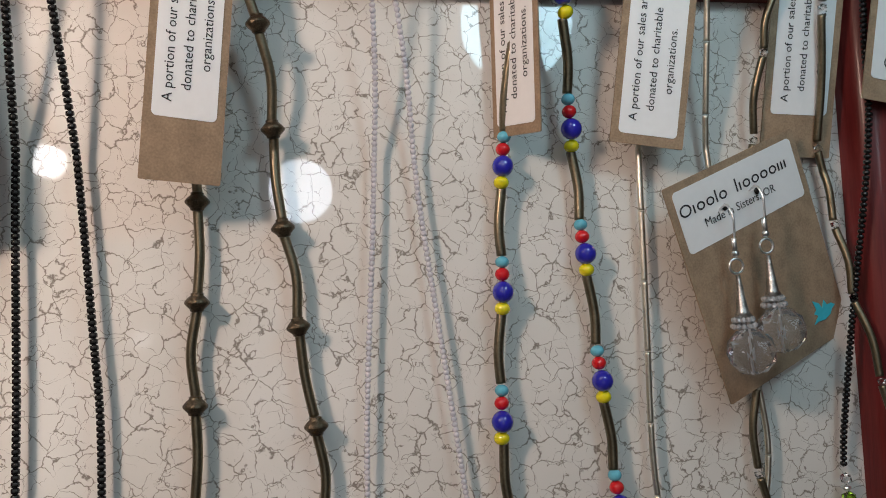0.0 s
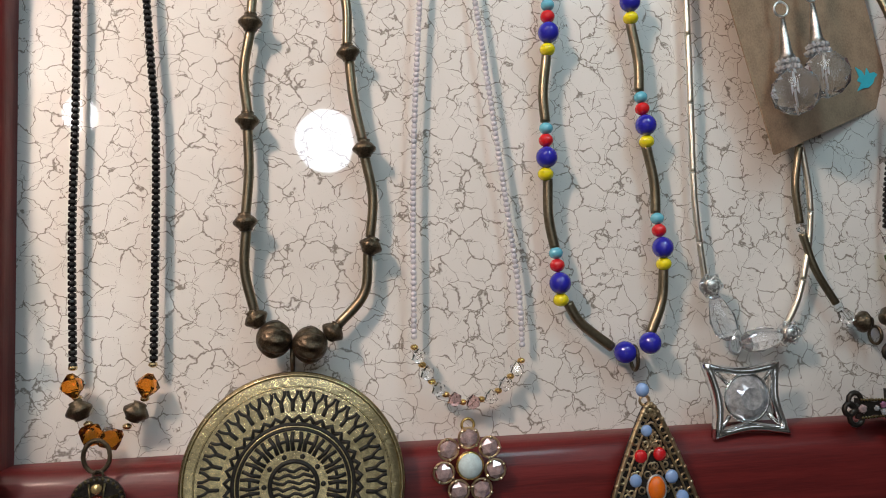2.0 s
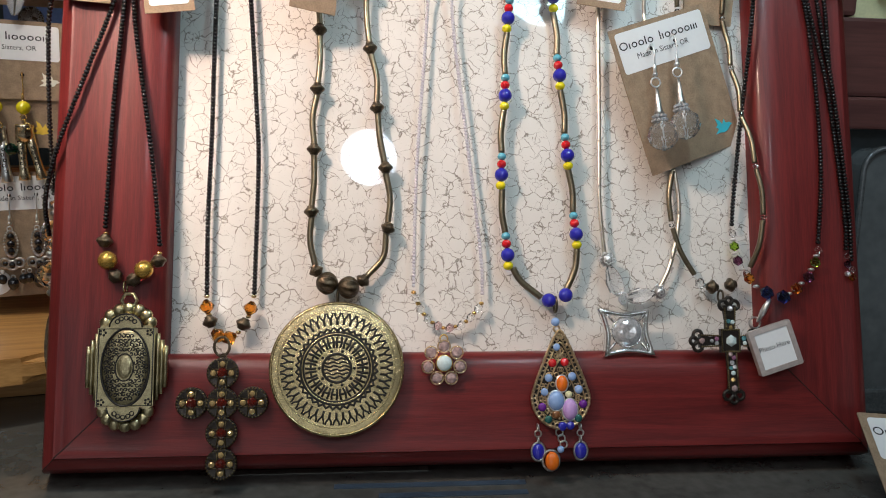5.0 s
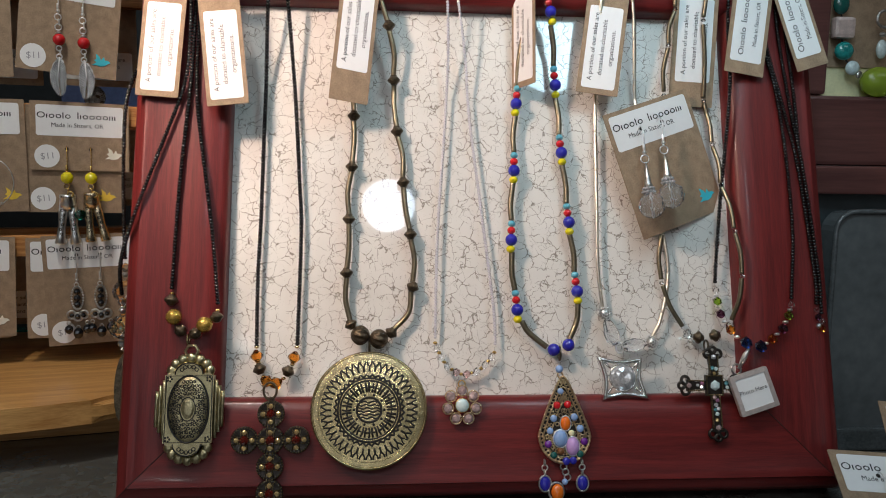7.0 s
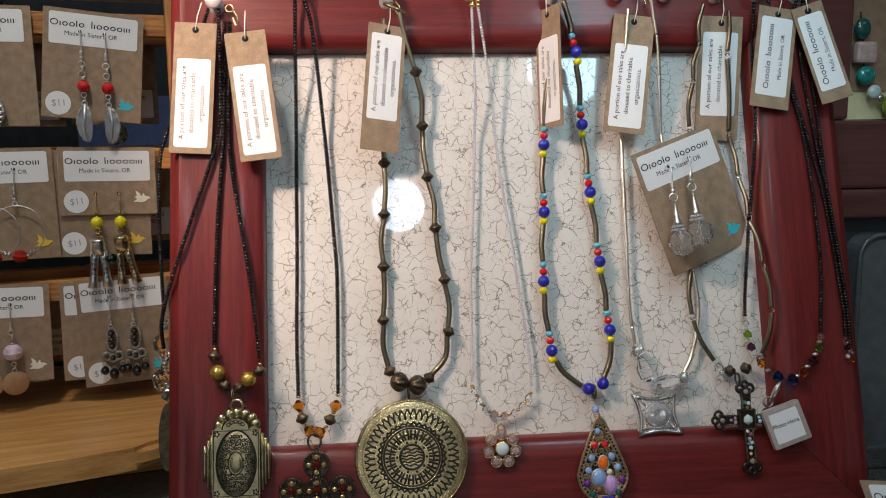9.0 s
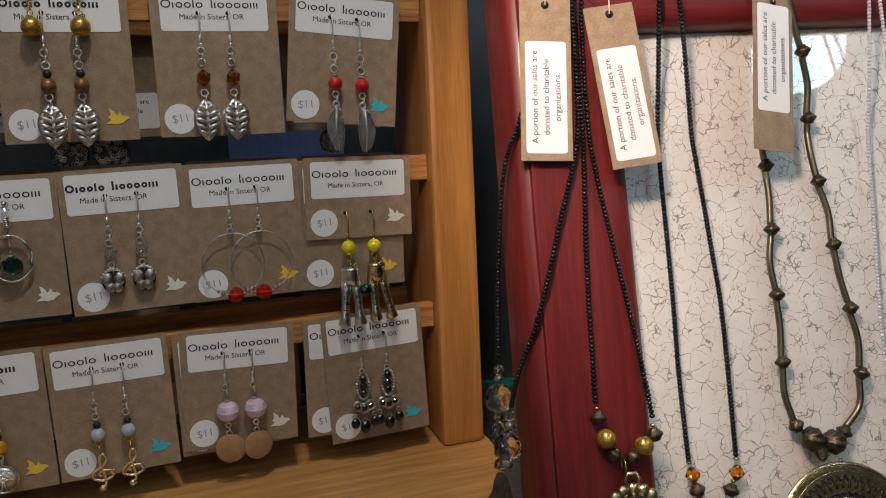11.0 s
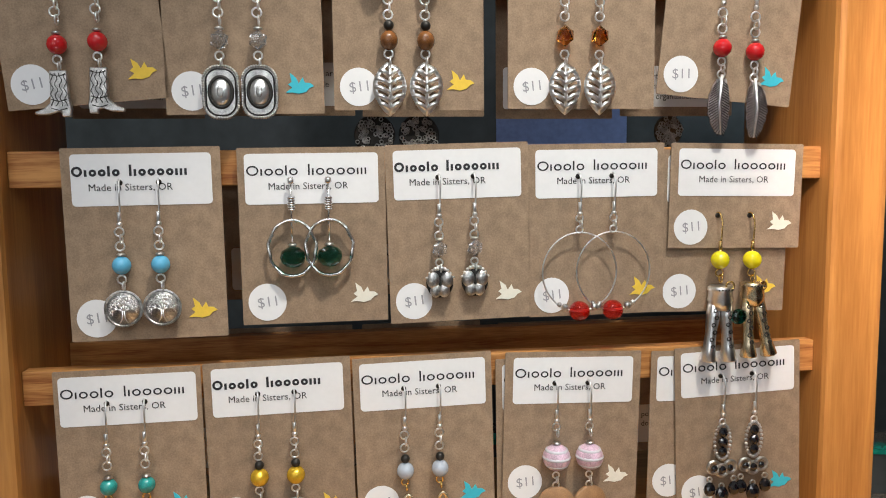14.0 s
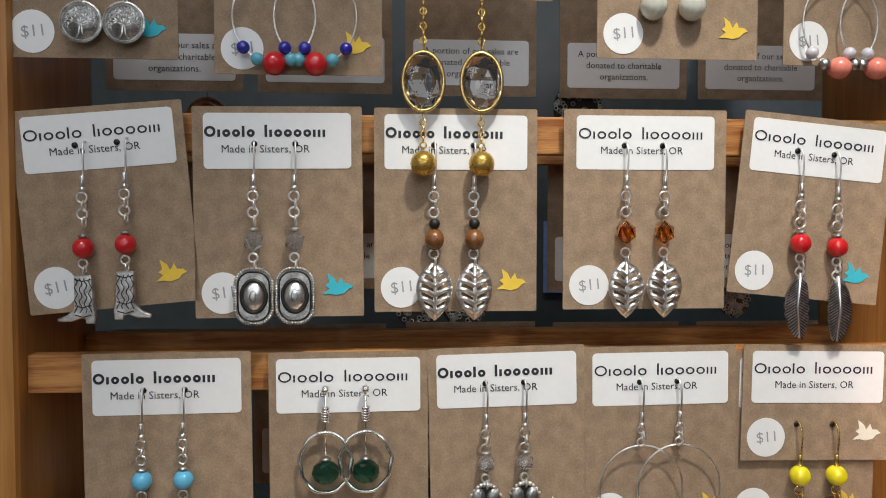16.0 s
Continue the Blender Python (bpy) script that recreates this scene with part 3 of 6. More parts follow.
def locket_pendant(parent, cx, cz):
    y = -(lift(cx, cz, 0) + 1) * MM
    p = part("locket", plate([((cx + x) * MM, (cz + z) * MM) for x, z in ((-14, -21), (-13, -22.5), (13, -22.5), (14, -21), (15, -21), (15, 21), (14, 21), (13, 22.5), (-13, 22.5), (-14, 21), (-15, 21), (-15, -21))], y, y - 0.006), LOCKET, parent, "engraved antique brass locket", smooth=False)
    for s in (-1, 1):
        for k in range(3):
            w = 16.2 + 2.1 * k
            h = 18 - 3.4 * k
            part("rib", tube([Vector(((cx + s * w) * MM, y - 0.003, (cz + z) * MM)) for z in (-h, -h / 2, 0, h / 2, h)], 0.00115, 8), LOCKET, p)
    for s in (-1, 1):
        for k in range(7):
            a = radians(12 + 26 * k)
            part("scallop", ball(((cx + 12.0 * math.cos(a)) * MM, y - 0.003, (cz + s * (22.0 + 9.6 * math.sin(a))) * MM), 0.0035, 12, sy=0.7), LOCKET, p)
        crest = [((cx + 8.6 * math.cos(a)) * MM, (cz + s * (21.5 + 7.2 * math.sin(a))) * MM) for a in [math.pi * k / 10 for k in range(11)]]
        c = part("crest", plate(crest, y - 0.002, y - 0.0074), LOCKET, p, smooth=False)
        part("crest_edge", tube([Vector((x, y - 0.0075, z)) for x, z in crest], 0.00045, 5), BLACKENED, c)
        for k in range(5):
            a = radians(30 + 30 * k)
            part("scroll", ring(((cx + 5.2 * math.cos(a)) * MM, y - 0.0075, (cz + s * (22.6 + 3.9 * math.sin(a))) * MM), 0.0011, 0.00035, n=9, seg=4), BLACKENED, c)
    part("dome", ball((cx * MM, y - 0.0055, cz * MM), 0.0125, 28, sy=0.20, sz=1.66), LOCKET, p)
    part("dome_edge", ring((cx * MM, y - 0.0062, cz * MM), 0.0125, 0.0006, n=40, sz=1.66), BLACKENED, p)

    def height(px, pz):
        return y - 0.0055 - 0.0025 * math.sqrt(max(0, 1 - ((px - cx) / 12.5) ** 2 - ((pz - cz) / 20.75) ** 2)) - 0.00008

    rng = random.Random(4)
    bm = bmesh.new()
    for i in range(11):
        for j in range(17):
            px, pz = cx - 11.2 + 2.24 * i + (j % 2) * 1.1, cz - 19.2 + 2.4 * j
            f = math.hypot((px - cx) / 12.5, (pz - cz) / 20.75)
            if f > 0.90 or math.hypot((px - cx) / 5.6, (pz - cz) / 8.2) < 1:
                continue
            b, turn = rng.uniform(0, 6.28), rng.choice((-1, 1))
            pts = []
            for k in range(9):
                q, r = b + turn * k * 0.72, 1.25 - 0.11 * k
                pts.append(Vector(((px + r * math.cos(q)) * MM, height(px + r * math.cos(q), pz + r * math.sin(q)), (pz + r * math.sin(q)) * MM)))
            add_tube(bm, pts, 0.00042, 4)
    tagged(part("engraving", bm, BLACKENED, p, "dark engraved scrolls"), kind="stuff")
    part("cartouche", ball((cx * MM, y - 0.0072, cz * MM), 0.0045, 18, sy=0.30, sz=1.55), LOCKET, p)
    part("cartouche_edge", ring((cx * MM, y - 0.0079, cz * MM), 0.0047, 0.0004, n=28, sz=1.55), BLACKENED, p)
    for sx in (-1, 1):
        for sz in (-1, 1):
            for k in range(5):
                a = 1.2566 * k
                part("corner_petal", ball(((cx + sx * 12.2 + 1.4 * math.cos(a)) * MM, y - 0.006, (cz + sz * 18.6 + 1.4 * math.sin(a)) * MM), 0.00075, 6, sy=0.4), BLACKENED, p)
    part("border", tube([Vector(((cx + x) * MM, y - 0.0061, (cz + z) * MM)) for x, z in ((-14.2, -20.6), (14.2, -20.6), (14.2, 20.6), (-14.2, 20.6))], 0.0004, 5, True), BLACKENED, p)
    part("bail", ring((cx * MM, y - 0.003, (cz + 36) * MM), 0.0042, 0.0011, n=6), LOCKET, p)


# black seed beads, gold pearls and a brass locket
n = necklace("black seed bead necklace with gold pearls and an engraved brass locket")
strand_joined(n, [(-24, 292), (-25, 240), (-26, 205), (-30, 140), (-32, 69)], 1.1, 2.2, BLACK_BEAD)
strand_joined(n, [(-20, 292), (-22, 230), (-20, 190), (-8, 110), (-2, 58)], 1.1, 2.2, BLACK_BEAD)
for x, z, d in ((-31.5, 63, (0.1, 0, 1)), (-2.5, 52, (-0.2, 0, 1))):
    spindle(n, x, z, d)
    bead(n, x, z + 4.5, 1.5, GOLD, squash=0.7)
bead(n, -29, 52, 5.2, GOLD_PEARL, "pearl")
bead(n, -9.5, 47, 5.2, GOLD_PEARL, "pearl")
spindle(n, -25, 43.5, (0.9, 0, 1))
spindle(n, -15.5, 41.5, (-0.9, 0, 1))
part("jump_ring", ring(on(-20, 37.5, 1.5), 0.0035, 0.0006, plane="yz"), BRASS, n)
locket_pendant(n, -17, -6)
lobster(n, -20, 300)

# black seed beads with clear crystals over the frame's edge
n = necklace("black seed bead necklace with clear crystal beads over the frame edge")
strand_joined(n, [(-34, 300, -28), (-48, 255, -25), (-60, 222, -22), (-69, 198, -16), (-73, 157, -3), (-74.5, 120, 9), (-75, 93, 18)], 1.08, 2.2, BLACK_BEAD)
strand_joined(n, [(-27, 300, -29), (-27, 240, -24), (-30, 207, -23), (-43, 165, -23), (-58, 118, -23), (-69, 88, -10), (-72, 68, 6)], 1.08, 2.2, BLACK_BEAD)
for x, z, y, r, mt, fac in ((-75, 89, 19, 3.4, CRYSTAL, True), (-75, 84, 20, 2.6, OLD_SILVER, False), (-75.5, 72.5, 23, 8.6, CRYSTAL, True), (-76, 62, 26, 3.0, BRASS, False), (-76, 55, 28, 4.4, CRYSTAL, True), (-76, 48, 30, 3.0, BRASS, False),
                            (-72, 64, 8, 3.4, CRYSTAL, True), (-72.5, 58.5, 10, 2.6, OLD_SILVER, False), (-73.5, 47, 14, 8.6, CRYSTAL, True), (-76, 41, 32, 3.4, JET, False), (-76, 34, 34, 4.0, CRYSTAL, True), (-74, 36, 18, 3.0, OLD_SILVER, False)):
    part("crystal_bead" if fac else "spacer_bead", gem((x * MM, y * MM, z * MM), r * MM, sy=1.0, level=2 if r > 6 else 1) if fac else ball((x * MM, y * MM, z * MM), r * MM, 12, sz=0.8), mt, n, smooth=not fac)
part("pendant", plate([(x * MM, z * MM) for x, z in circle(-76, 6, 16, 20, sx=0.4, sz=1.5)], 0.036, 0.032), BRONZE, n, "dark bronze drop pendant", smooth=False)

# black seed beads, amber and a cross of five medallions
n = necklace("black seed bead necklace with amber crystals and a jewelled medallion cross")
strand_single(n, [(25, 312), (24, 280), (22, 200), (21.5, 126), (20.5, 80), (21, 32)], 1.08, 2.2, BLACK_BEAD)
strand_single(n, [(29, 312), (36, 285), (42.5, 210), (47, 145), (48.8, 110), (47.8, 32)], 1.08, 2.2, BLACK_BEAD)
for x, z, d in ((21.6, 27, (-0.2, 0, 1)), (46.2, 26, (0.25, 0, 1)), (29, 10.5, (-0.9, 0, 0.5)), (35.5, 9.3, (0.9, 0, 0.4))):
    part("amber_bead", lathe([(0.0010, -0.0042), (0.0034, -0.0016), (0.0044, 0.0), (0.0034, 0.0016), (0.0010, 0.0042)], c=on(x, z, 4.0), axis=d, seg=8), AMBER, n, smooth=False)
for x, z, d in ((23.5, 18.5, (-0.4, 0, 1)), (42.3, 17, (0.5, 0, 1))):
    spindle(n, x, z, d, s=1.12)
for x, z in ((22.4, 22.6), (44.8, 21.3), (26.2, 13.5), (39.4, 12.2), (21, 33), (47.6, 33)):
    bead(n, x, z, 1.6, BRASS, "spacer_bead", squash=0.7)
part("jump_ring", ring(on(32.5, 4.5, 3), 0.0042, 0.0008, sz=1.25), BRONZE, n)
CROSS_Y = -(lift(34, -20, 0) + 2) * MM
for cx, cz in ((34, -9.8), (17.8, -26), (34, -26.2), (50.4, -26), (34.1, -42.4), (34.2, -59)):
    med = part("medallion", lathe([(0.0072, 0), (0.0086, 0.0008), (0.0086, 0.0022), (0.0078, 0.0030), (0.0070, 0.0026), (0.0020, 0.0030)], c=(cx * MM, CROSS_Y, cz * MM), axis=(0, -1, 0), seg=24), GUNMETAL, n, "dark bronze medallion with amber stones")
    bm = bmesh.new()
    for k in range(28):
        a = 6.28318 * k / 28
        add_ball(bm, ((cx + 8.0 * math.cos(a)) * MM, CROSS_Y - 0.0028, (cz + 8.0 * math.sin(a)) * MM), 0.0006, 6)
    for k in range(4):
        a = 6.28318 * (k + 0.5) / 4
        add_tube(bm, [Vector(((cx + 7 * math.cos(a + q)) * MM, CROSS_Y - 0.0030, (cz + 7 * math.sin(a + q)) * MM)) if abs(q) > 0.1 else Vector(((cx + 2.6 * math.cos(a)) * MM, CROSS_Y - 0.0036, (cz + 2.6 * math.sin(a)) * MM)) for q in (-0.42, 0, 0.42)], 0.0004, 5)
    part("beading", bm, DARK_BRASS, med)
    part("stone", gem((cx * MM, CROSS_Y - 0.0036, cz * MM), 0.0030, sy=0.75, level=2), GARNET, med, smooth=False)
    for k in range(4):
        a = 6.28318 * k / 4 + 1.5708
        part("stone", gem(((cx + 4.9 * math.cos(a)) * MM, CROSS_Y - 0.0034, (cz + 4.9 * math.sin(a)) * MM), 0.0018, sy=0.75, level=2, turn=k), TOPAZ, med, smooth=False)
bm = bmesh.new()
for x, z in ((34, -1), (34, -18), (26, -26), (42, -26), (34, -34.3), (34, -50.7)):
    add_ring(bm, (x * MM, CROSS_Y - 0.0015, z * MM), 0.0016, 0.0005, n=10)
part("link", bm, BRONZE, n)
lobster(n, 27, 316)
bead(n, 25, 313, 1.9, BRASS, "end_bead")
bead(n, 29.5, 312, 1.9, BRASS, "end_bead")

# bronze tubes and spindles with a large brass disc
n = necklace("bronze tube necklace with spindle beads and a large brass disc")
left = [(86, 296), (85.5, 245), (83.7, 194), (82.7, 157.3), (81.2, 120.3), (80, 83), (83, 48)]
right = [(96, 300), (107.7, 257), (111.5, 220.2), (114, 183.5), (118.4, 146.7), (123.6, 110), (125.2, 73.5), (111.3, 42)]
for line, sway in ((left, 1), (right, -1)):
    for k, (a, b) in enumerate(zip(line, line[1:])):
        dx, dz = b[0] - a[0], b[1] - a[1]
        s = math.hypot(dx, dz)
        off = 2.0 * sway * (1 if k % 2 else -0.4)
        if line is right and k == len(line) - 2:
            off = -4.5
        u = (dx / s, dz / s)
        e = 2.6
        mid = ((a[0] + b[0]) / 2 + u[1] * off, (a[1] + b[1]) / 2 - u[0] * off)
        tubes(n, [(a[0] + u[0] * e, a[1] + u[1] * e), mid, (b[0] - u[0] * e, b[1] - u[1] * e)], 1.85, TUBE)
        if k:
            spindle(n, a[0], a[1], (-dx, 0, -dz))
lobster(n, 92, 306)
part("toggle", tube([on(86, 303, 3), on(92, 300, 4), on(101, 297, 3)], 0.0012, 8), BRASS, n)
spindle(n, 83.3, 48, (-0.5, 0, 0.9))
spindle(n, 110.6, 42.3, (0.6, 0, 0.8))
for x, z in ((89.8, 40.5), (102.2, 38)):
    b = ball((0, 0, 0), 0.0064, 48)
    for v in b.verts:
        a = math.atan2(v.co.y, v.co.x)
        k = 1 + 0.10 * math.cos(10 * a) * (1 - abs(v.co.z) / 0.0062)
        v.co.x, v.co.y = v.co.x * k, v.co.y * k
    ob = part("melon_bead", b, BRONZE, n)
    ob.matrix_basis = Matrix.Translation(on(x, z, 6.2)) @ align((1, 0.2, -0.2))
part("jump_ring", ring(on(96, 33, 3), 0.0048, 0.0008, plane="yz"), BRONZE, n)
DX, DZ, DR = 96.4, -8.0, 37.6
TILT = Matrix.Translation((DX * MM, -0.0235, DZ * MM)) @ Matrix.Rotation(radians(-5), 4, "X")
disc = part("disc", lathe([(0.0365, 0.0002), (0.0376, 0.0008), (0.0373, 0.0015), (0.0355, 0.0019), (0.0330, 0.0020), (0.0200, 0.0028), (0.0060, 0.0032), (0.0010, 0.0032)], axis=(0, -1, 0), seg=72), BRASS, n, "engraved antique brass disc pendant")
disc.matrix_basis = TILT


def rise(r):
    return -(0.00205 + 0.0008 * (1 - min(1, max(0, (r - 20) / 13)))) - (0.0004 * max(0, (20 - r) / 14))


for k in range(44):
    a = 6.28318 * k / 44
    bm = bmesh.new()

    def at(r, w):
        return Vector((r * math.cos(a + w) * MM, rise(r), r * math.sin(a + w) * MM))

    add_tube(bm, [at(24.2, 0), at(26.0, 0), at(28.0, 0)], 0.00075, 5)
    for s in (-1, 1):
        add_tube(bm, [at(27.4, 0), at(28.6, s * 0.030), at(29.8, s * 0.050), at(31.2, s * 0.054)], 0.00058, 5)
    part("petal", bm, BLACKENED, disc)
for k in range(36):
    a, b = 6.28318 * k / 36, 6.28318 * (k + 0.5) / 36
    part("tooth", tube([Vector((r * math.cos(q) * MM, rise(r), r * math.sin(q) * MM)) for r, q in ((20.8, a), (22.6, b), (20.8, 2 * b - a))], 0.0008, 5), BLACKENED, disc)
for k in range(40):
    a = 6.28318 * k / 40
    bm = tube([Vector((r * math.cos(a + w) * MM, rise(r), r * math.sin(a + w) * MM)) for r, w in ((11.3, 0.0), (14.5, 0.03 * (-1) ** k), (17.6, 0.0))], 0.00072, 5)
    if k % 2:
        add_tube(bm, [Vector((14.5 * math.cos(q) * MM, rise(14.5), 14.5 * math.sin(q) * MM)) for q in (a, a + 0.08, a + 0.157)], 0.0006, 5)
    part("ray", bm, BLACKENED, disc)
for r, w in ((20.0, 0.0007), (18.4, 0.0006), (7.8, 0.0008)):
    part("groove", ring((0, rise(r), 0), r * MM, w, n=64), BLACKENED, disc)
for k in range(10):
    a = 6.28318 * k / 10
    part("dimple", ball((9.7 * MM * math.cos(a), rise(9.7), 9.7 * MM * math.sin(a)), 0.0009, 8), BLACKENED, disc)
for k in range(6):
    z = -5 + 2 * k
    h = math.sqrt(max(0, 7.2 ** 2 - z * z))
    part("wave", tube([Vector((x * MM, rise(5), (z + 0.6 * math.sin(x * 1.1 + k)) * MM)) for x in [h * (-1 + 2 * i / 8) for i in range(9)]], 0.00055, 5), BLACKENED, disc)
for r, w in ((36.4, 0.0005), (32.6, 0.0003), (19.2, 0.0005)):
    part("raised_ring", ring((0, rise(r), 0), r * MM, w, n=72), BRASS, disc)

# white seed beads with a flower
n = necklace("white seed bead necklace with gold spacers and a rose crystal flower")
strand_joined(n, [(148, 306), (150, 240), (148, 190), (142.5, 110), (140.5, 37)], 0.84, 2.0, WHITE_BEAD)
strand_joined(n, [(152, 306), (162, 240), (166, 190), (173, 130), (181, 60), (182, 32)], 0.84, 2.0, WHITE_BEAD)
flow = [(140.5, 35.4), (143.8, 27.8), (148.2, 20.4), (153.7, 16.3), (158.7, 14.2), (164.9, 14.9), (171, 17.2), (177.4, 23.7), (182, 29.8)]
for k, (x, z) in enumerate(curve_through(flow, 3.6)):
    if k % 2:
        bead(n, x, z, 2.9, ROSE if k in (7, 9) else CRYSTAL, "crystal_bead", faceted=True)
    else:
        bead(n, x, z, 1.5, GOLD, "gold_bead", squash=0.75)
FX, FZ = 156.9, -5.6
FY = -(lift(FX, FZ, 0) + 1.5) * MM
part("bail", ring((FX * MM, FY, (FZ + 13.8) * MM), 0.0022, 0.0005), GOLD, n)
fl = part("flower", lathe([(0.004, 0), (0.0050, 0.001), (0.0050, 0.0022), (0.0042, 0.0026)], c=(FX * MM, FY, FZ * MM), axis=(0, -1, 0), seg=18), GOLD, n, "rose crystal flower pendant in gold")
part("opal", ball((FX * MM, FY - 0.0024, FZ * MM), 0.0044, 16, sy=0.5), OPAL, fl)
for k in range(7):
    a = 1.5708 + 6.28318 * k / 7
    r = 9.4
    px, pz = (FX + r * math.cos(a)) * MM, (FZ + r * math.sin(a)) * MM
    pt = part("petal", ring((px, FY - 0.001, pz), 0.0036, 0.00045, n=14), ROSE_GOLD, fl)
    for q in range(4):
        b = a + 0.785 + 1.5708 * q
        part("prong", ball((px + 3.5 * math.cos(b) * MM, FY - 0.0018, pz + 3.5 * math.sin(b) * MM), 0.0007, 6), GOLD_SILVER, pt)
    part("stone", gem((px, FY - 0.0012, pz), 0.0034, sy=0.5, turn=k, level=1), ROSE_GEM, pt, smooth=False)
lobster(n, 146, 312)
for x, z in ((147.5, 305), (152.5, 305), (147.8, 302), (152.8, 302)):
    bead(n, x, z, 1.9, GOLD, "gold_bead", squash=0.8)

# coloured beads on bronze tubes with a teardrop
n = necklace("bronze tube necklace with bright coloured beads and a jewelled teardrop")


def trio(x, z, d):
    d = Vector(d).normalized()
    for off, r, sq, mt in ((10.4, 2.75, 0.85, AQUA), (5.6, 2.95, 0.9, RED), (-1.3, 4.3, 1.0, BLUE), (-7.7, 3.1, 0.85, LEMON)):
        bead(n, x + d.x * off, z + d.z * off, r, mt, "bead", d=tuple(d), squash=sq)


bl = [(205, 262), (199.2, 206.5), (196.7, 157.3), (193.9, 107.8), (197, 59)]
br = [(214, 305), (222.5, 270.7), (227.4, 220.7), (231, 171), (235, 120.7), (239.4, 71.9)]
for line, sway in ((bl, -1.2), (br, 1.2)):
    for k, (a, b) in enumerate(zip(line, line[1:])):
        dx, dz = b[0] - a[0], b[1] - a[1]
        s = math.hypot(dx, dz)
        u = (dx / s, dz / s)
        e0, e1 = (9.6 if k else 0), 12.2
        tubes(n, [(a[0] + u[0] * e0, a[1] + u[1] * e0), ((a[0] + b[0]) / 2 + sway, (a[1] + b[1]) / 2), (b[0] - u[0] * e1, b[1] - u[1] * e1)], 2.0, TUBE)
        trio(b[0], b[1], (-u[0], 0, -u[1]))
lobster(n, 210, 312)
tubes(n, [(200.5, 50), (205.5, 42), (218, 32)], 2.0, TUBE)
tubes(n, [(240.5, 63), (239, 50), (233.5, 37)], 2.0, TUBE)
bead(n, 221.8, 30.4, 4.4, BLUE, "bead")
bead(n, 232.2, 33.6, 4.4, BLUE, "bead")
TX, TZ = 224, -22
TY = -(lift(224, -15, 0) + 2) * MM
part("jump_ring", ring(on(226, 28, 3), 0.0036, 0.0008, plane="yz", sz=1.3), BRONZE, n)
part("link_bead", ball((222 * MM, TY - 0.001, 17.5 * MM), 0.0026, 12, sy=0.8), SKY, n)
outline = []
for k in range(40):
    a = 6.28318 * k / 40 - 1.5708
    w = 17.3 * math.cos(a) * (1.0 if a < 0 else (1 - max(0, math.sin(a)) ** 1.0 * 0.62))
    outline.append(((TX + w) * MM, (TZ - 3 + (18.5 if math.sin(a) < 0 else 38) * math.sin(a)) * MM))
tear = part("teardrop", plate(outline, TY, TY - 0.0022), GUNMETAL, n, "antique gold teardrop pendant set with coloured stones", smooth=False)
bm = bmesh.new()
cx0, cz0 = TX * MM, (TZ - 1) * MM
for f, w in ((0.98, 0.0009), (0.80, 0.0005), (0.52, 0.0005)):
    add_tube(bm, [Vector((cx0 + (x - cx0) * f, TY - 0.0024, cz0 + (z - cz0) * f)) for x, z in outline], w, 6, True)
for k in range(0, 40):
    x, z = outline[k]
    add_ring(bm, (cx0 + (x - cx0) * 0.9, TY - 0.0024, cz0 + (z - cz0) * 0.9), 0.0013, 0.0005, n=8, seg=4)
    if k % 2:
        add_ring(bm, (cx0 + (x - cx0) * 0.66, TY - 0.0024, cz0 + (z - cz0) * 0.66), 0.0012, 0.0005, n=8, seg=4)
for k in range(40):
    x, z = outline[k]
    x2, z2 = outline[(k + 1) % 40]
    mx, mz = (x + x2) / 2, (z + z2) / 2
    add_ball(bm, (cx0 + (mx - cx0) * 0.985, TY - 0.0026, cz0 + (mz - cz0) * 0.985), 0.0010, 6)
    add_ball(bm, (cx0 + (mx - cx0) * 0.72, TY - 0.0026, cz0 + (mz - cz0) * 0.72), 0.0007, 6)
    add_ring(bm, (cx0 + (mx - cx0) * 0.60, TY - 0.0024, cz0 + (mz - cz0) * 0.60), 0.0010, 0.0004, n=7, seg=4)
    if k % 3 == 0:
        add_ring(bm, (cx0 + (mx - cx0) * 0.38, TY - 0.0024, cz0 + (mz - cz0) * 0.38), 0.0013, 0.0004, n=7, seg=4)
add_ring(bm, (222.6 * MM, TY - 0.001, 13.6 * MM), 0.0018, 0.0006, n=12)
part("filigree", bm, ROSE_GOLD, tear)
for x, z, r, sx, sz in ((0.8, 1.2, 3.7, 0.85, 1.15), (-2.8, -8.5, 4.6, 0.95, 1.1), (5.2, -13.5, 4.8, 0.85, 1.15)):
    part("bezel", ring(((TX + x) * MM, TY - 0.0028, (TZ + z + 3.0) * MM), r * 1.12 * MM, 0.0005, n=26, sx=sx, sz=sz), SILVER, tear)
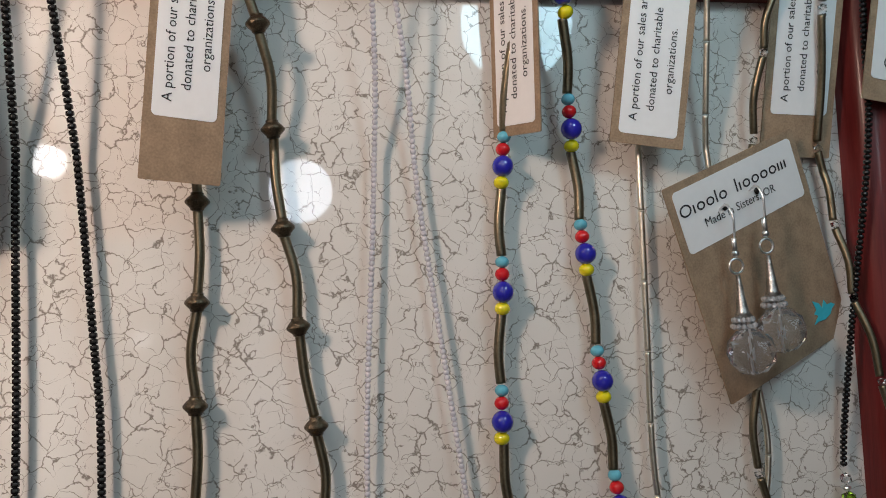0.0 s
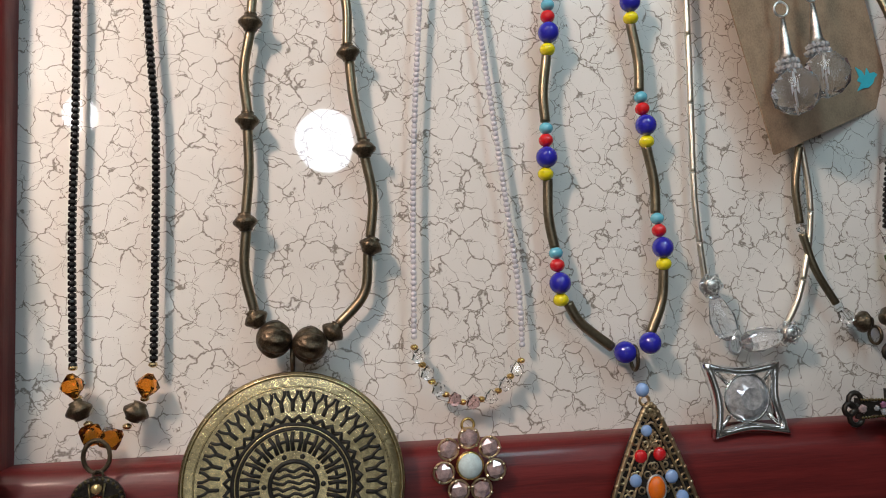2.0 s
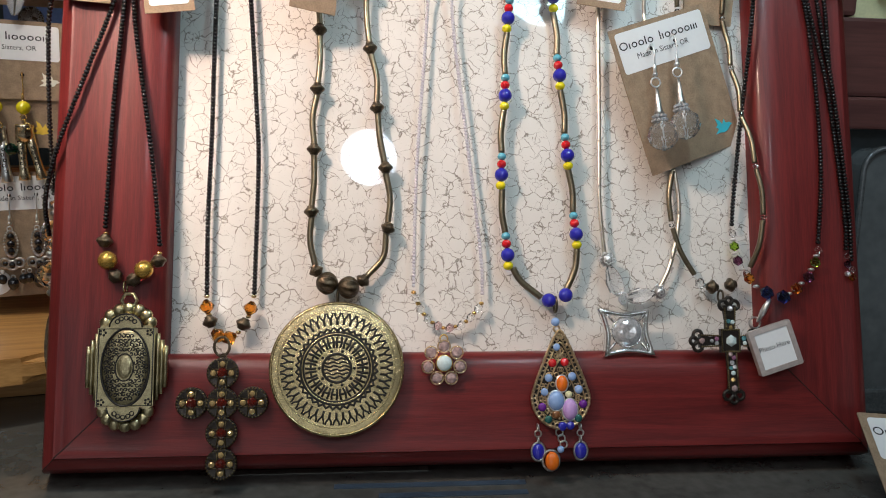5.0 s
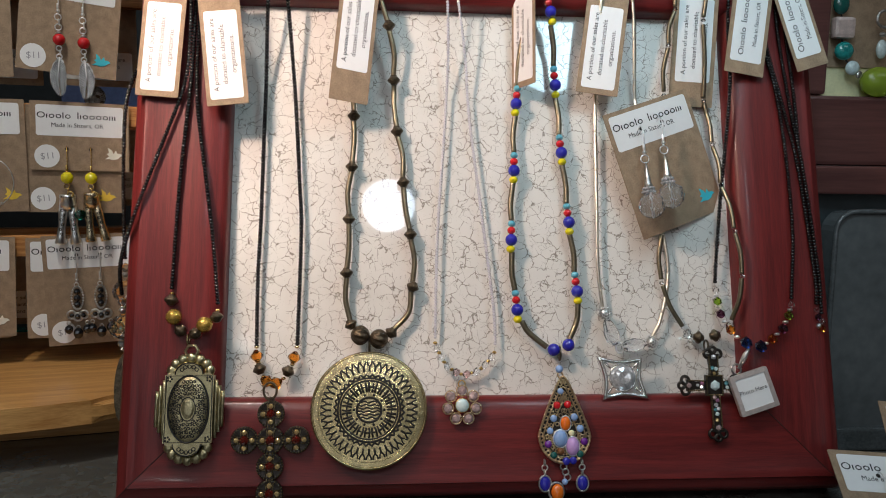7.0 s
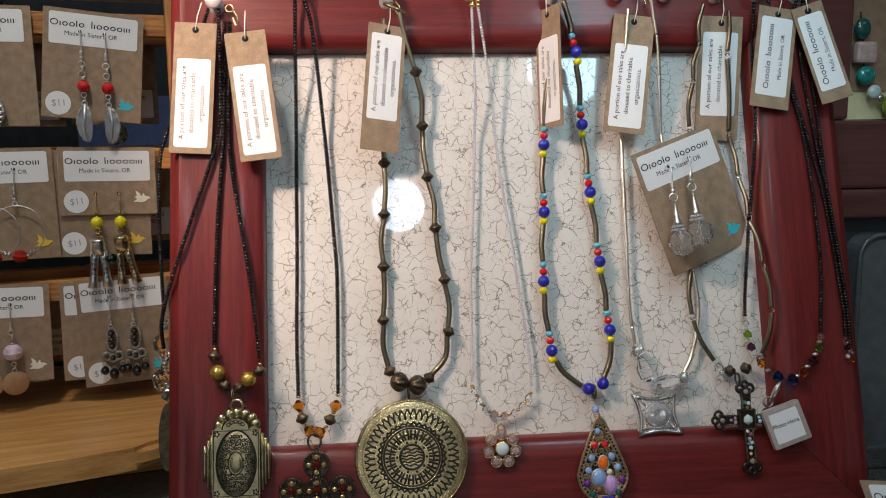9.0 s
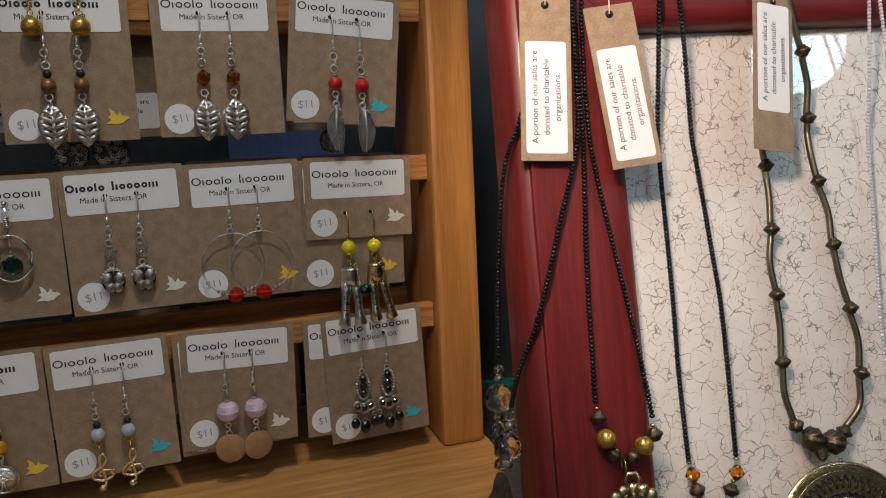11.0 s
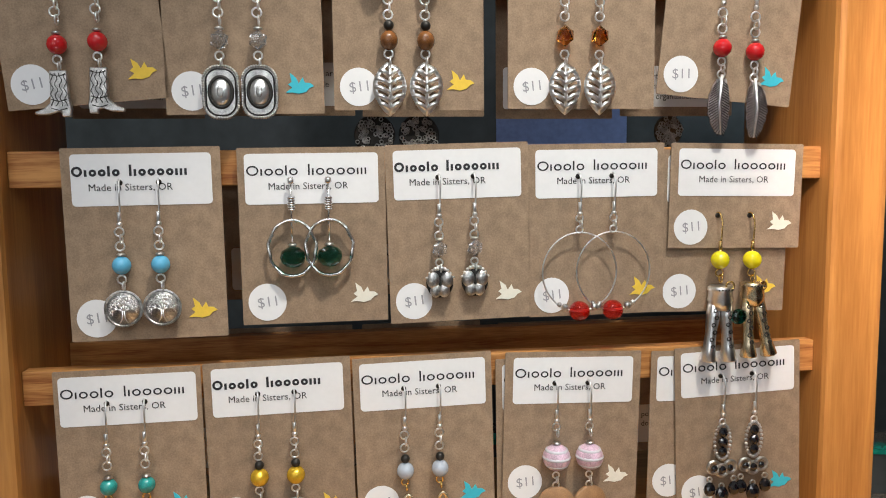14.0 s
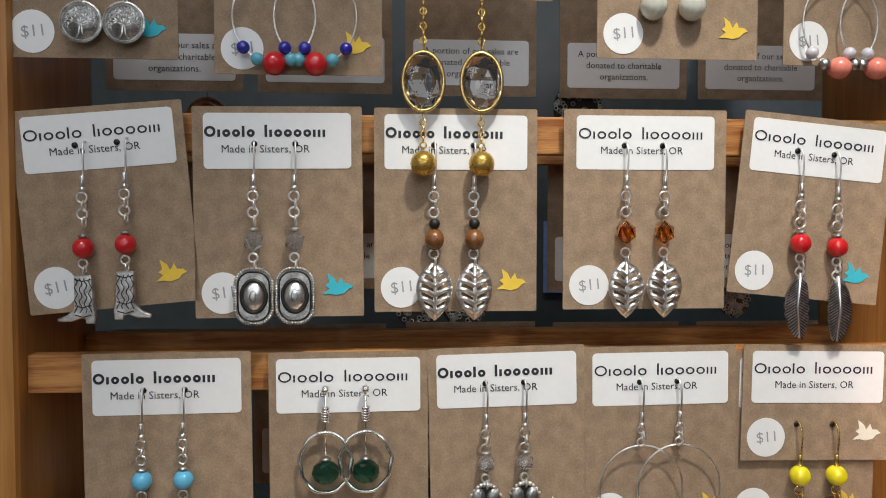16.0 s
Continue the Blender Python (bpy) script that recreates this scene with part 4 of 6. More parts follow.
for x, z, r, mt, sx, sz in ((-2, 22, 2.0, SKY, 1, 1), (-4.6, 13, 2.3, RED, 1, 1), (2.6, 13.4, 2.3, RED, 1, 1), (-7, 4.5, 2.2, SKY, 1, 1), (6.8, 5.2, 2.3, SKY, 1, 1), (-9.6, -3.5, 2.1, SKY, 1, 1), (10.5, -2.2, 2.3, SKY, 1, 1),
                         (-11, -12, 2.3, PURPLE, 1, 1), (13, -10.5, 2.3, PURPLE, 1, 1), (-7.5, -19, 2.1, PINE_GREEN, 1, 1), (10, -18.5, 2.2, PINE_GREEN, 1, 1), (0.6, -23, 2.4, BLUE, 1, 1), (5.3, -22.6, 2.3, BLUE, 1, 1),
                         (0.8, 1.2, 3.7, ORANGE, 0.85, 1.15), (-2.8, -8.5, 4.6, SKY, 0.95, 1.1), (5.2, -13.5, 4.8, LILAC, 0.85, 1.15), (4.6, -5, 1.9, PALE_MAT, 1, 1), (-2.8, -16.5, 2.2, BROWN, 1, 1)):
    part("stone", ball(((TX + x) * MM, TY - 0.0028, (TZ + z + 3.0) * MM), r * 1.08 * MM, 14, sx=sx, sy=0.6, sz=sz), mt, tear)
for x, z, mt, c in ((210.5, -56, BLUE, (0, 0)), (235.3, -56, BLUE, (0, 0))):
    d = part("dangle", ball((x * MM, TY - 0.002, z * MM), 0.0036, 14, sy=0.6, sz=1.3), mt, n, "cobalt drop in a silver mount")
    bm = ring((x * MM, TY - 0.0018, z * MM), 0.0039, 0.0007, n=22, sz=1.3)
    for k in range(3):
        add_ring(bm, (x * MM, TY - 0.0018, (z + 6.6 + 3.4 * k) * MM), 0.0019, 0.0005, n=10, plane="xz" if k % 2 else "yz")
    part("mount", bm, OLD_SILVER, d)
d = part("dangle", ball((218.5 * MM, TY - 0.002, -61.5 * MM), 0.0046, 14, sx=0.9, sy=0.6, sz=1.15), ORANGE, n, "orange drop in a dark mount")
bm = ring((217.8 * MM, TY - 0.0018, -61.0 * MM), 0.0049, 0.0008, n=22, sz=1.15)
for k in range(3):
    add_ring(bm, ((223 + 1.2 * k) * MM, TY - 0.0018, (-45.5 - 3.4 * k) * MM), 0.0021, 0.0005, n=10)
part("mount", bm, OLD_SILVER, d)
part("stone", ball((223.5 * MM, TY - 0.002, -55 * MM), 0.0021, 10), SKY, d)

# thin silver tubes with crystal drops and a square pendant
n = necklace("fine silver tube necklace with crystal drops and a square rhinestone pendant")
seg_l = curve_through([(262, 300), (258.5, 250), (257.6, 216), (256.4, 140), (255.6, 90), (258, 58)], 9.5)
seg_r = curve_through([(278, 310), (284.5, 270), (288.2, 205.7), (297, 160), (303.5, 116), (306.4, 84.6), (300, 53.6), (292, 38)], 9.5)
for line in (seg_l, seg_r):
    line.append(Vector((258.2, 57) if line is seg_l else (291.5, 37.5)))
    for k in range(0, len(line) - 1, 3):
        tubes(n, [tuple(p) for p in line[k:k + 4]], 1.25, FINE_TUBE, "silver_tube")
lobster(n, 270, 314)
for x, z in ((258.4, 55), (290.8, 35.4)):
    rose = part("rose_bead", ball(on(x, z, 4.2), 0.0042, 14), OLD_SILVER, n)
    for q in range(3):
        for k in range(6 if q else 1):
            a = 1.047 * k + 0.5 * q
            part("petal", ring(on(x + 1.9 * q * math.cos(a), z + 1.9 * q * math.sin(a), 4.2, 4.0 - 1.1 * q * q * 0.6), 0.0011, 0.0004, n=9, seg=4), SILVER, rose)
part("crystal_drop", lathe([(0.0015, 0), (0.0032, 0.003), (0.0054, 0.010), (0.0048, 0.0155), (0.0014, 0.0190)], c=on(259.3, 51.5, 5), axis=(0.32, -0.02, -1), seg=8), ICE, n, smooth=False)
part("crystal_drop", lathe([(0.0014, 0), (0.0034, 0.003), (0.0050, 0.009), (0.0040, 0.015), (0.0014, 0.0185)], c=on(287.2, 34.6, 5), axis=(-1, -0.02, -0.15), seg=8), ICE, n, smooth=False)
part("bail", ring(on(268.5, 31.5, 3), 0.0026, 0.0007, sz=1.4), SILVER, n)
SY = -(lift(267, 8, 0) + 1) * MM
corners = [(249.5, 26), (281.7, 25.4), (285.2, -3.6), (252.6, -3.8)]
bm = bmesh.new()
outer, inner = [], []
for k in range(4):
    a, b = Vector(corners[k]), Vector(corners[(k + 1) % 4])
    c = Vector((267.3, 11))
    for i in range(8):
        f = i / 8
        p = a.lerp(b, f)
        p += (c - p) * 0.17 * math.sin(math.pi * f)
        outer.append(p)
        inner.append(c + (p - c) * 0.74)
loops = []
for f, h in ((1.0, 0.0004), (1.0, 0.0022), (0.955, 0.0036), (0.90, 0.0042), (0.81, 0.0041), (0.75, 0.0030), (0.73, 0.0006)):
    loops.append([bm.verts.new((q.x * MM, SY - h, q.y * MM)) for q in [Vector((267.3, 11)) + (p - Vector((267.3, 11))) * f for p in outer]])
for a, b in zip(loops, loops[1:] + loops[:1]):
    for k in range(32):
        bm.faces.new((a[k], a[(k + 1) % 32], b[(k + 1) % 32], b[k]))
bmesh.ops.recalc_face_normals(bm, faces=bm.faces)
sq = part("square_pendant", bm, STEEL, n, "polished silver square with concave sides")
bm = bmesh.new()
crown = [[bm.verts.new(((267.6 + 8.9 * f * math.cos(6.28318 * (k + 0.5 * o) / 12)) * MM, SY - h, (11.5 + 8.9 * f * math.sin(6.28318 * (k + 0.5 * o) / 12)) * MM)) for k in range(12)] for f, h, o in ((1.0, 0.0012, 0), (0.97, 0.0026, 1), (0.74, 0.0048, 0), (0.48, 0.0058, 1))]
for a, b, o in zip(crown, crown[1:], (0, 1, 0)):
    for k in range(12):
        j = (k + 1) % 12
        if o:
            bm.faces.new((a[k], a[j], b[j]))
            bm.faces.new((a[k], b[j], b[k]))
        else:
            bm.faces.new((a[k], a[j], b[k]))
            bm.faces.new((a[j], b[j], b[k]))
core = bm.verts.new((267.6 * MM, SY - 0.0050, 11.5 * MM))
for k in range(12):
    bm.faces.new((crown[3][k], crown[3][(k + 1) % 12], core))
bmesh.ops.recalc_face_normals(bm, faces=bm.faces)
part("rhinestone", bm, RHINE, sq, "large brilliant-cut clear stone", smooth=False)
part("setting", ring((267.6 * MM, SY - 0.0022, 11.5 * MM), 0.0090, 0.0006, n=30), STEEL, sq)
bm = bmesh.new()
for x0, z0, x1, z1 in ((260, 17, 255, 22), (275, 18, 279, 22.5), (276, 5, 281.5, 0), (260, 5, 256, 0)):
    add_tube(bm, [(x0 * MM, SY - 0.002, z0 * MM), (x1 * MM, SY - 0.002, z1 * MM)], 0.0008, 6)
part("prong", bm, STEEL, sq)

# bronze tubes, clear beads and an ornate cross
n = necklace("bronze tube necklace with clear spacer beads and an ornate rhinestone cross")
lineL = [(318, 305), (315, 275), (311, 250), (309, 215), (306, 178), (304, 140), (303, 113), (301, 77), (316, 44)]
lineR = [(337, 300), (336.5, 268), (339.3, 211.4), (343, 178), (346, 147), (351, 112.6), (353.5, 80.4), (346.5, 48)]
for line in (lineL, lineR):
    for k, (a, b) in enumerate(zip(line, line[1:])):
        a2, b2 = Vector(a).lerp(Vector(b), 0.05), Vector(a).lerp(Vector(b), 0.95)
        mid = (a2 + b2) / 2 + Vector((1.1 if line is lineR else -2.0, 0))
        tubes(n, [tuple(a2), tuple(mid), tuple(b2)], 1.6, TUBE)
        if k:
            bead(n, a[0], a[1], 2.0, CRYSTAL, "spacer_bead", squash=0.75, faceted=True)
bead(n, 317.5, 41, 3.6, CRYSTAL, "crystal_bead", faceted=True)
bead(n, 345.5, 46.5, 2.6, CRYSTAL, "crystal_bead", faceted=True)
spindle(n, 325.3, 38.6, (1, 0, -0.1))
spindle(n, 337.2, 40, (1, 0, 0.2))
CY = -(lift(329, 3, 0) + 2) * MM
part("jump_ring", ring(on(330.5, 33, 3), 0.0036, 0.0007, plane="yz"), BRONZE, n)
cr = part("cross", plate([((328.4 + x) * MM, (6 + z) * MM) for x, z in ((-4, 21), (4, 21), (2.6, 12), (2.8, 7), (6, 7), (6, 3), (9, 2.6), (12.5, 3.6), (12.5, -3.6), (9, -2.6), (6, -3), (6, -7), (3.2, -7), (3.0, -25), (5.4, -31), (-3.2, -31), (-1.6, -25), (-2.6, -7), (-6, -7), (-6, -3), (-13, -2.4), (-19, -4), (-19, 4), (-13, 2.4), (-6, 3), (-6, 7), (-2.8, 7), (-2.6, 12))], CY, CY - 0.003), GUNMETAL, n, "blackened ornate cross with rainbow rhinestones", smooth=False)
for ex, ez, a0 in ((0, 20, 90), (13, 0, 0), (-19, 0, 180), (1, -31, 270)):
    for s in (-1, 0, 1):
        a = radians(a0 + s * 72)
        part("scroll", ring(((328.4 + ex + 3.6 * math.cos(a)) * MM, CY - 0.002, (6 + ez + 3.6 * math.sin(a)) * MM), 0.0027 if s else 0.0022, 0.0011, n=12), GUNMETAL, cr)
bm = bmesh.new()
for x0, z0, x1, z1 in ((-3.2, 19, -2.6, 8), (3.2, 19, 2.6, 8), (3.0, -8, 3.8, -29), (-2.6, -8, -2.2, -29), (-8, 3, -18, 3.4), (-8, -3, -18, -3.4), (8, 3, 12, 3.4), (8, -3, 12, -3.4), (-5.4, 6.4, 5.4, 6.4), (-5.4, -6.4, 5.4, -6.4), (-5.4, -6.4, -5.4, 6.4), (5.4, -6.4, 5.4, 6.4)):
    k2 = int(math.hypot(x1 - x0, z1 - z0) / 1.2)
    for k in range(k2 + 1):
        add_ball(bm, ((328.4 + x0 + (x1 - x0) * k / k2) * MM, CY - 0.003, (6 + z0 + (z1 - z0) * k / k2) * MM), 0.00062, 6)
part("beading", bm, DARK_BRASS, cr)
STONES = (RHINE, ROSE_GEM, OPAL, RHINE, PINK_GEM, TOPAZ, TEAL_GEM)
for k, (x, z, r) in enumerate(((0, 0, 3.1), (0, 19, 1.7), (-1.2, 11.5, 1.3), (1.2, 11, 1.3), (0, 8, 1.2), (-18, 0, 1.7), (-9, 1.2, 1.3), (-9, -1.4, 1.3), (-12, 0, 1.1), (8, 1.3, 1.4), (8.5, -1.4, 1.3), (11.5, 0, 1.4), (-0.8, -8, 1.3), (1.2, -10, 1.3),
                              (0, -13, 1.4), (1.5, -15.5, 1.3), (-0.6, -16, 1.2), (0.6, -19, 1.4), (0.2, -23, 1.3), (1, -28, 1.8))):
    part("rhinestone", gem(((328.4 + x) * MM, CY - 0.0034, (6 + z) * MM), r * 1.15 * MM, sy=0.6, turn=k, level=1), STONES[(k * 3) % 7] if k else OPAL, cr, smooth=False)

# black seed beads, coloured crystals and a little photo frame
n = necklace("black seed bead necklace with coloured crystals and photo frame charm")
strand_joined(n, [(356, 305), (354, 255), (353, 216), (346, 144), (340.2, 76)], 1.08, 2.2, BLACK_BEAD)
strand_joined(n, [(366, 308), (378, 255), (386.5, 216), (391, 165), (391.8, 110), (387.4, 64)], 1.08, 2.2, BLACK_BEAD)
for x, z, r, mt in ((340.2, 72, 2.6, CRYSTAL), (340.6, 64, 3.3, PERIDOT), (342, 55, 3.4, AMETHYST), (346, 43.5, 3.6, AMBER), (352.5, 34.5, 4.4, SAPPHIRE), (362, 32, 4.4, SAPPHIRE), (371, 37, 3.7, AMBER), (379, 44, 3.7, AMETHYST), (384, 53, 3.3, PERIDOT), (386.9, 60.5, 2.6, CRYSTAL)):
    bead(n, x, z, r, mt, "crystal_bead", faceted=True)
for x, z in ((340.3, 68.2), (341.2, 59.7), (343.8, 49.3), (349, 38.6), (366.8, 34), (375.2, 40.3), (381.8, 48.6), (385.6, 57)):
    bead(n, x, z, 2.0, SILVER, "spacer_bead", squash=0.55)
part("clasp", tube([on(354.5, 31, 3), on(352, 26, 3), on(350.5, 22, 3), on(348.5, 17, 3)], lambda f: 0.0009 + 0.0012 * math.sin(3.14 * f), 8), SILVER, n)
part("jump_ring", ring(on(347.5, 16.5, 3), 0.0034, 0.0007), OLD_SILVER, n)
ph = Matrix.Translation((353.8 * MM, -0.0245, 0.0018)) @ Matrix.Rotation(radians(-17), 4, "Y")
bm = bmesh.new()
a = rounded(-0.0138, 0.0138, -0.0136, 0.0136, 0.0012)
b = rounded(-0.0108, 0.0108, -0.0106, 0.0106, 0.0006)
loops = [[bm.verts.new((x, y, z)) for x, z in ps] for ps, y in ((a, 0.0), (a, -0.0035), (b, -0.0038), (b, -0.001))]
for p, q in zip(loops, loops[1:]):
    for k in range(len(p)):
        bm.faces.new((p[k], p[(k + 1) % len(p)], q[(k + 1) % len(p)], q[k]))
bm.faces.new(loops[0])
bmesh.ops.recalc_face_normals(bm, faces=bm.faces)
pf = part("photo_frame", bm, PEWTER, n, "small pewter photo frame charm", smooth=False)
pf.matrix_basis = ph
part("insert", box(-0.0107, 0.0107, -0.0032, -0.0012, -0.0105, 0.0105), PAPER, pf, "white paper insert", smooth=False)
piece("print", words("Photo Here", 0.0042), INK, pf, smooth=False, m=pose(-0.0005, -0.0034, 0.001))

# more black strands behind it
n = necklace("black seed bead strands with small crystals hanging by the frame edge")
strand_joined(n, [(393, 308), (391, 266), (397, 200), (402.4, 161.9), (408.5, 85), (408.5, 52)], 1.08, 2.2, BLACK_BEAD)
strand_joined(n, [(388, 306), (380, 266), (392, 200), (399, 160), (405.5, 85), (405.5, 60)], 1.08, 2.2, BLACK_BEAD)
strand_joined(n, [(396, 308), (397, 262), (400, 215), (401, 175)], 1.08, 2.2, BLACK_BEAD)
for x, z, r, mt in ((408.5, 49, 2.2, CRYSTAL), (405.5, 57, 2.2, CRYSTAL), (405.5, 52, 2.4, AMETHYST), (408.3, 44, 2.4, AMBER), (405.5, 46, 2.0, SILVER)):
    bead(n, x, z, r, mt, "crystal_bead", faceted=True)


# ---- price tags on the frame ----
def brand_bars(size, bold):
    """A row of plain round and upright shapes in place of a maker's mark."""
    key = f"mark_{size}_{bold}"

    def make():
        bm = bmesh.new()
        w = size * (0.085 if bold else 0.05)
        x = 0.0
        rows = [(1, 1.0), (0, 0.6), (1, 0.7), (1, 0.7), (0, 0.9), (1, 0.7), (2, 0.5), (0, 1.0), (0, 0.6), (1, 0.7), (1, 0.7), (1, 0.7), (1, 0.7), (0, 0.6), (0, 0.6), (0, 0.6)]
        for kind, h in rows:
            if kind == 1:
                r = size * h * 0.36
                o, i = circle(x + r, r, r, 16), circle(x + r, r, r - 2 * w, 16)
                a = [bm.verts.new((p, 0, q)) for p, q in o]
                b = [bm.verts.new((p, 0, q)) for p, q in i]
                for k in range(16):
                    bm.faces.new((a[k], a[(k + 1) % 16], b[(k + 1) % 16], b[k]))
                x += 2 * r + size * 0.1
            elif kind == 0:
                vs = [bm.verts.new(p) for p in ((x, 0, 0), (x + 2 * w, 0, 0), (x + 2 * w, 0, size * h * 0.8), (x, 0, size * h * 0.8))]
                bm.faces.new(vs)
                x += 2 * w + size * 0.13
            else:
                x += size * h
        for v in bm.verts:
            v.co.x = (v.co.x - x / 2) * (1.04 if bold else 1.22)
        return bm

    return shared(key, make)


TAG_LINES = ("A portion of our sales are", "donated to charitable", "organizations.")


def hang_tag(label, top, bottom, width, out, mark=False, yaw=0.0, bare=4.0, dip=3.0):
    """A kraft tag on the frame between two places in mm; its print runs upwards."""
    a, b = Vector(top), Vector(bottom)
    h = (a - b).length
    lean = math.degrees(math.atan2(b[0] - a[0], a[1] - b[1]))
    m = FRAME @ Matrix.Translation((a[0] * MM, -out * MM, a[1] * MM)) @ pose(0, 0, 0, dip, 0, yaw) @ pose(0, 0, 0, 0, -lean, 0)
    t = thing("price_tag", label, "tag", m, "kraft tags on the necklaces")
    part("card", plate([(x * MM, z * MM) for x, z in rounded(-width / 2, width / 2, -h, 0, 0.6)], 0.0, -0.0006), KRAFT, t, smooth=False)
    lw, l1 = width * 0.8, -h + bare
    l0 = min(-2.0, l1 + 61)
    if mark:
        l0, l1 = -h * 0.1, -h * 0.88
    part("sticker", plate([(x * MM, z * MM) for x, z in rounded(-lw / 2, lw / 2, l1, l0, 1.8)], -0.0007, -0.0009), PAPER, t, "white paper sticker", smooth=False)
    mid = (l0 + l1) / 2
    if mark:
        piece("print", brand_bars(0.0056, False), INK, t, smooth=False, m=pose(-lw * 0.1 * MM, -0.0011, mid * MM, 0, -90, 0))
        piece("print", words("Made in Sisters, OR", 0.0042), INK, t, smooth=False, m=pose(lw * 0.22 * MM, -0.0011, mid * MM, 0, -90, 0))
    else:
        for k, line in enumerate(TAG_LINES):
            piece("print", words(line, 0.0048), INK, t, smooth=False, m=pose((k - 1) * lw * 0.28 * MM, -0.0011, mid * MM, 0, -90, 0))
    part("eyelet", lathe([(0.0022, 0), (0.0022, 0.0003)], c=(0, -0.0006, -0.005), axis=(0, -1, 0), seg=14), BLACKENED, t)
    part("string", tube([(0, -0.001, -0.005), (0.001, -0.002, 0.004), (0.002, 0.004, 0.016)], 0.0004, 5), CREAM_PAPER, t)
    return t


hang_tag("kraft price tag with a printed white sticker", (-42, 289), (-47, 199), 28, 29)
hang_tag("kraft price tag with a printed white sticker, tilted", (-9, 281), (1, 193), 27.5, 33)
hang_tag("kraft price tag with a printed white sticker", (88.5, 288), (81, 198.5), 27, 27, yaw=14, bare=22)
hang_tag("kraft price tag turned almost edge-on", (203.5, 302), (196, 216), 26, 24, yaw=-62)
hang_tag("kraft price tag with a printed white sticker", (268, 297), (255.5, 211), 30, 22, yaw=-4)
hang_tag("kraft price tag with a printed white sticker", (334, 297), (329.5, 206.5), 32.5, 20.5, yaw=-2, bare=18, dip=11.0)
hang_tag("kraft tag with a white sticker and a maker's mark", (374, 300), (362, 226), 29, 28, True)
hang_tag("kraft tag with a white sticker and a maker's mark, tilted", (392, 300), (408, 228), 21, 33, True, yaw=-20)


# ---- earring cards ----
def sticker_shape(mat, parent, x, z):
    """A small cut-paper flourish."""
    pts = [(-7.0, -3.4), (-3.6, -1.0), (-5.6, 0.4), (-3.8, 1.6), (-4.6, 5.6), (-1.6, 3.4), (-0.4, 0.9), (1.6, 3.6), (2.6, 1.2), (5.2, 1.0), (7.0, -0.4), (4.8, -1.2), (3.0, -3.0), (-0.5, -3.8), (-3.6, -3.2)]
    part("paper_shape", plate([((x + p * 1.02) * MM, (z + q * 1.1) * MM) for p, q in pts], -0.0007, -0.0010), mat, parent, "cut-paper shape", smooth=False)


def earring_card(m, label, w=76, h=95, shape=None, bold=False, dot=True, group="earring cards on the rack"):
    t = thing("earring_card", label, "earring card", m, group)
    part("card", plate([(x * MM, z * MM) for x, z in rounded(-w / 2, w / 2, -h, 0, 0.8)], 0.0, -0.0006), KRAFT, t, smooth=False)
    part("sticker", plate([(x * MM, z * MM) for x, z in rounded(-33.5, 33.5, -28.5, -3, 2.0)], -0.0007, -0.0009), PAPER, t, "white paper sticker", smooth=False)
    piece("print", brand_bars(0.0070, bold), INK, t, smooth=False, m=pose(-0.0052 if bold else -0.002, -0.0011, -0.0140))
    piece("print", words("Made in Sisters, OR", 0.0050), INK, t, smooth=False, m=pose(-0.0055 if bold else -0.002, -0.0011, -0.0196))
    if dot:
        part("price_dot", plate([(x * MM, z * MM) for x, z in circle(-w / 2 + 12.5, -h + 11.5, 9.6, 28)], -0.0007, -0.0009), PAPER, t, "round white price sticker", smooth=False)
        piece("print", words("$11", 0.0074), PENCIL, t, smooth=False, m=pose((-w / 2 + 13) * MM, -0.0011, (-h + 11.5) * MM, 0, -6, 0))
    if shape:
        sticker_shape(shape, t, w / 2 - 12, -h + 14)
    for x in (-10.5, 8):
        part("hole", lathe([(0.0014, 0), (0.0014, 0.0002)], c=(x * MM, -0.0012, (-17.2 if h != 57 else -39.0) * MM), axis=(0, -1, 0), seg=10), BLACKENED, t)
    return t


Y = -0.0042


def hook(t, gold=False, long=17.0):
    mt = GOLD if gold else SILVER
    bm = tube(curve_through([(0, 0.003, 0.0003), (0, -0.0006, 0.0016), (0.0003, -0.003, 0.0006), (0.0006, -0.0046, -0.004), (0.0005, Y, -long * 0.6 * MM), (0, Y, -long * 0.75 * MM)], 0.0012), 0.00048, 6)
    part("hook", bm, mt, t)
    bm = lathe([(0.0008, 0), (0.0010, -0.0002), (0.0010, -0.0050), (0.0008, -0.0052)], c=(0, Y, -long * 0.68 * MM), seg=9)
    add_ball(bm, (0, Y, (-long * 0.68 - 6.0) * MM), 0.0015, 9)
    part("coil", bm, mt, t)


def links(t, z0, n, gold=False, r=1.7):
    for k in range(n):
        c = ((0.5 if k % 2 else -0.3) * MM, Y, (z0 - k * r * 1.75) * MM)
        part("link", ring(c, r * 1.08 * MM, 0.0005, n=14, plane="xz" if k % 2 == 0 else "yz"), GOLD if gold else SILVER, t)


def stone(t, z, r, mt, sq=1.0, faceted=False, caps=True):
    part("bead", gem((0, Y, z * MM), r * MM, sy=1.0, level=2 if r > 6 else 1, m=Matrix.Diagonal((1, 1, sq))) if faceted else ball((0, Y, z * MM), r * MM, 16, sz=sq), mt, t, smooth=not faceted)
    if caps:
        part("bead_cap", lathe([(0.0012, 0), (0.0024, 0.0005), (0.0021, 0.0013), (0.0012, 0.0018)], c=(0, Y, (z + r * sq - 0.2) * MM), seg=10), OLD_SILVER, t)


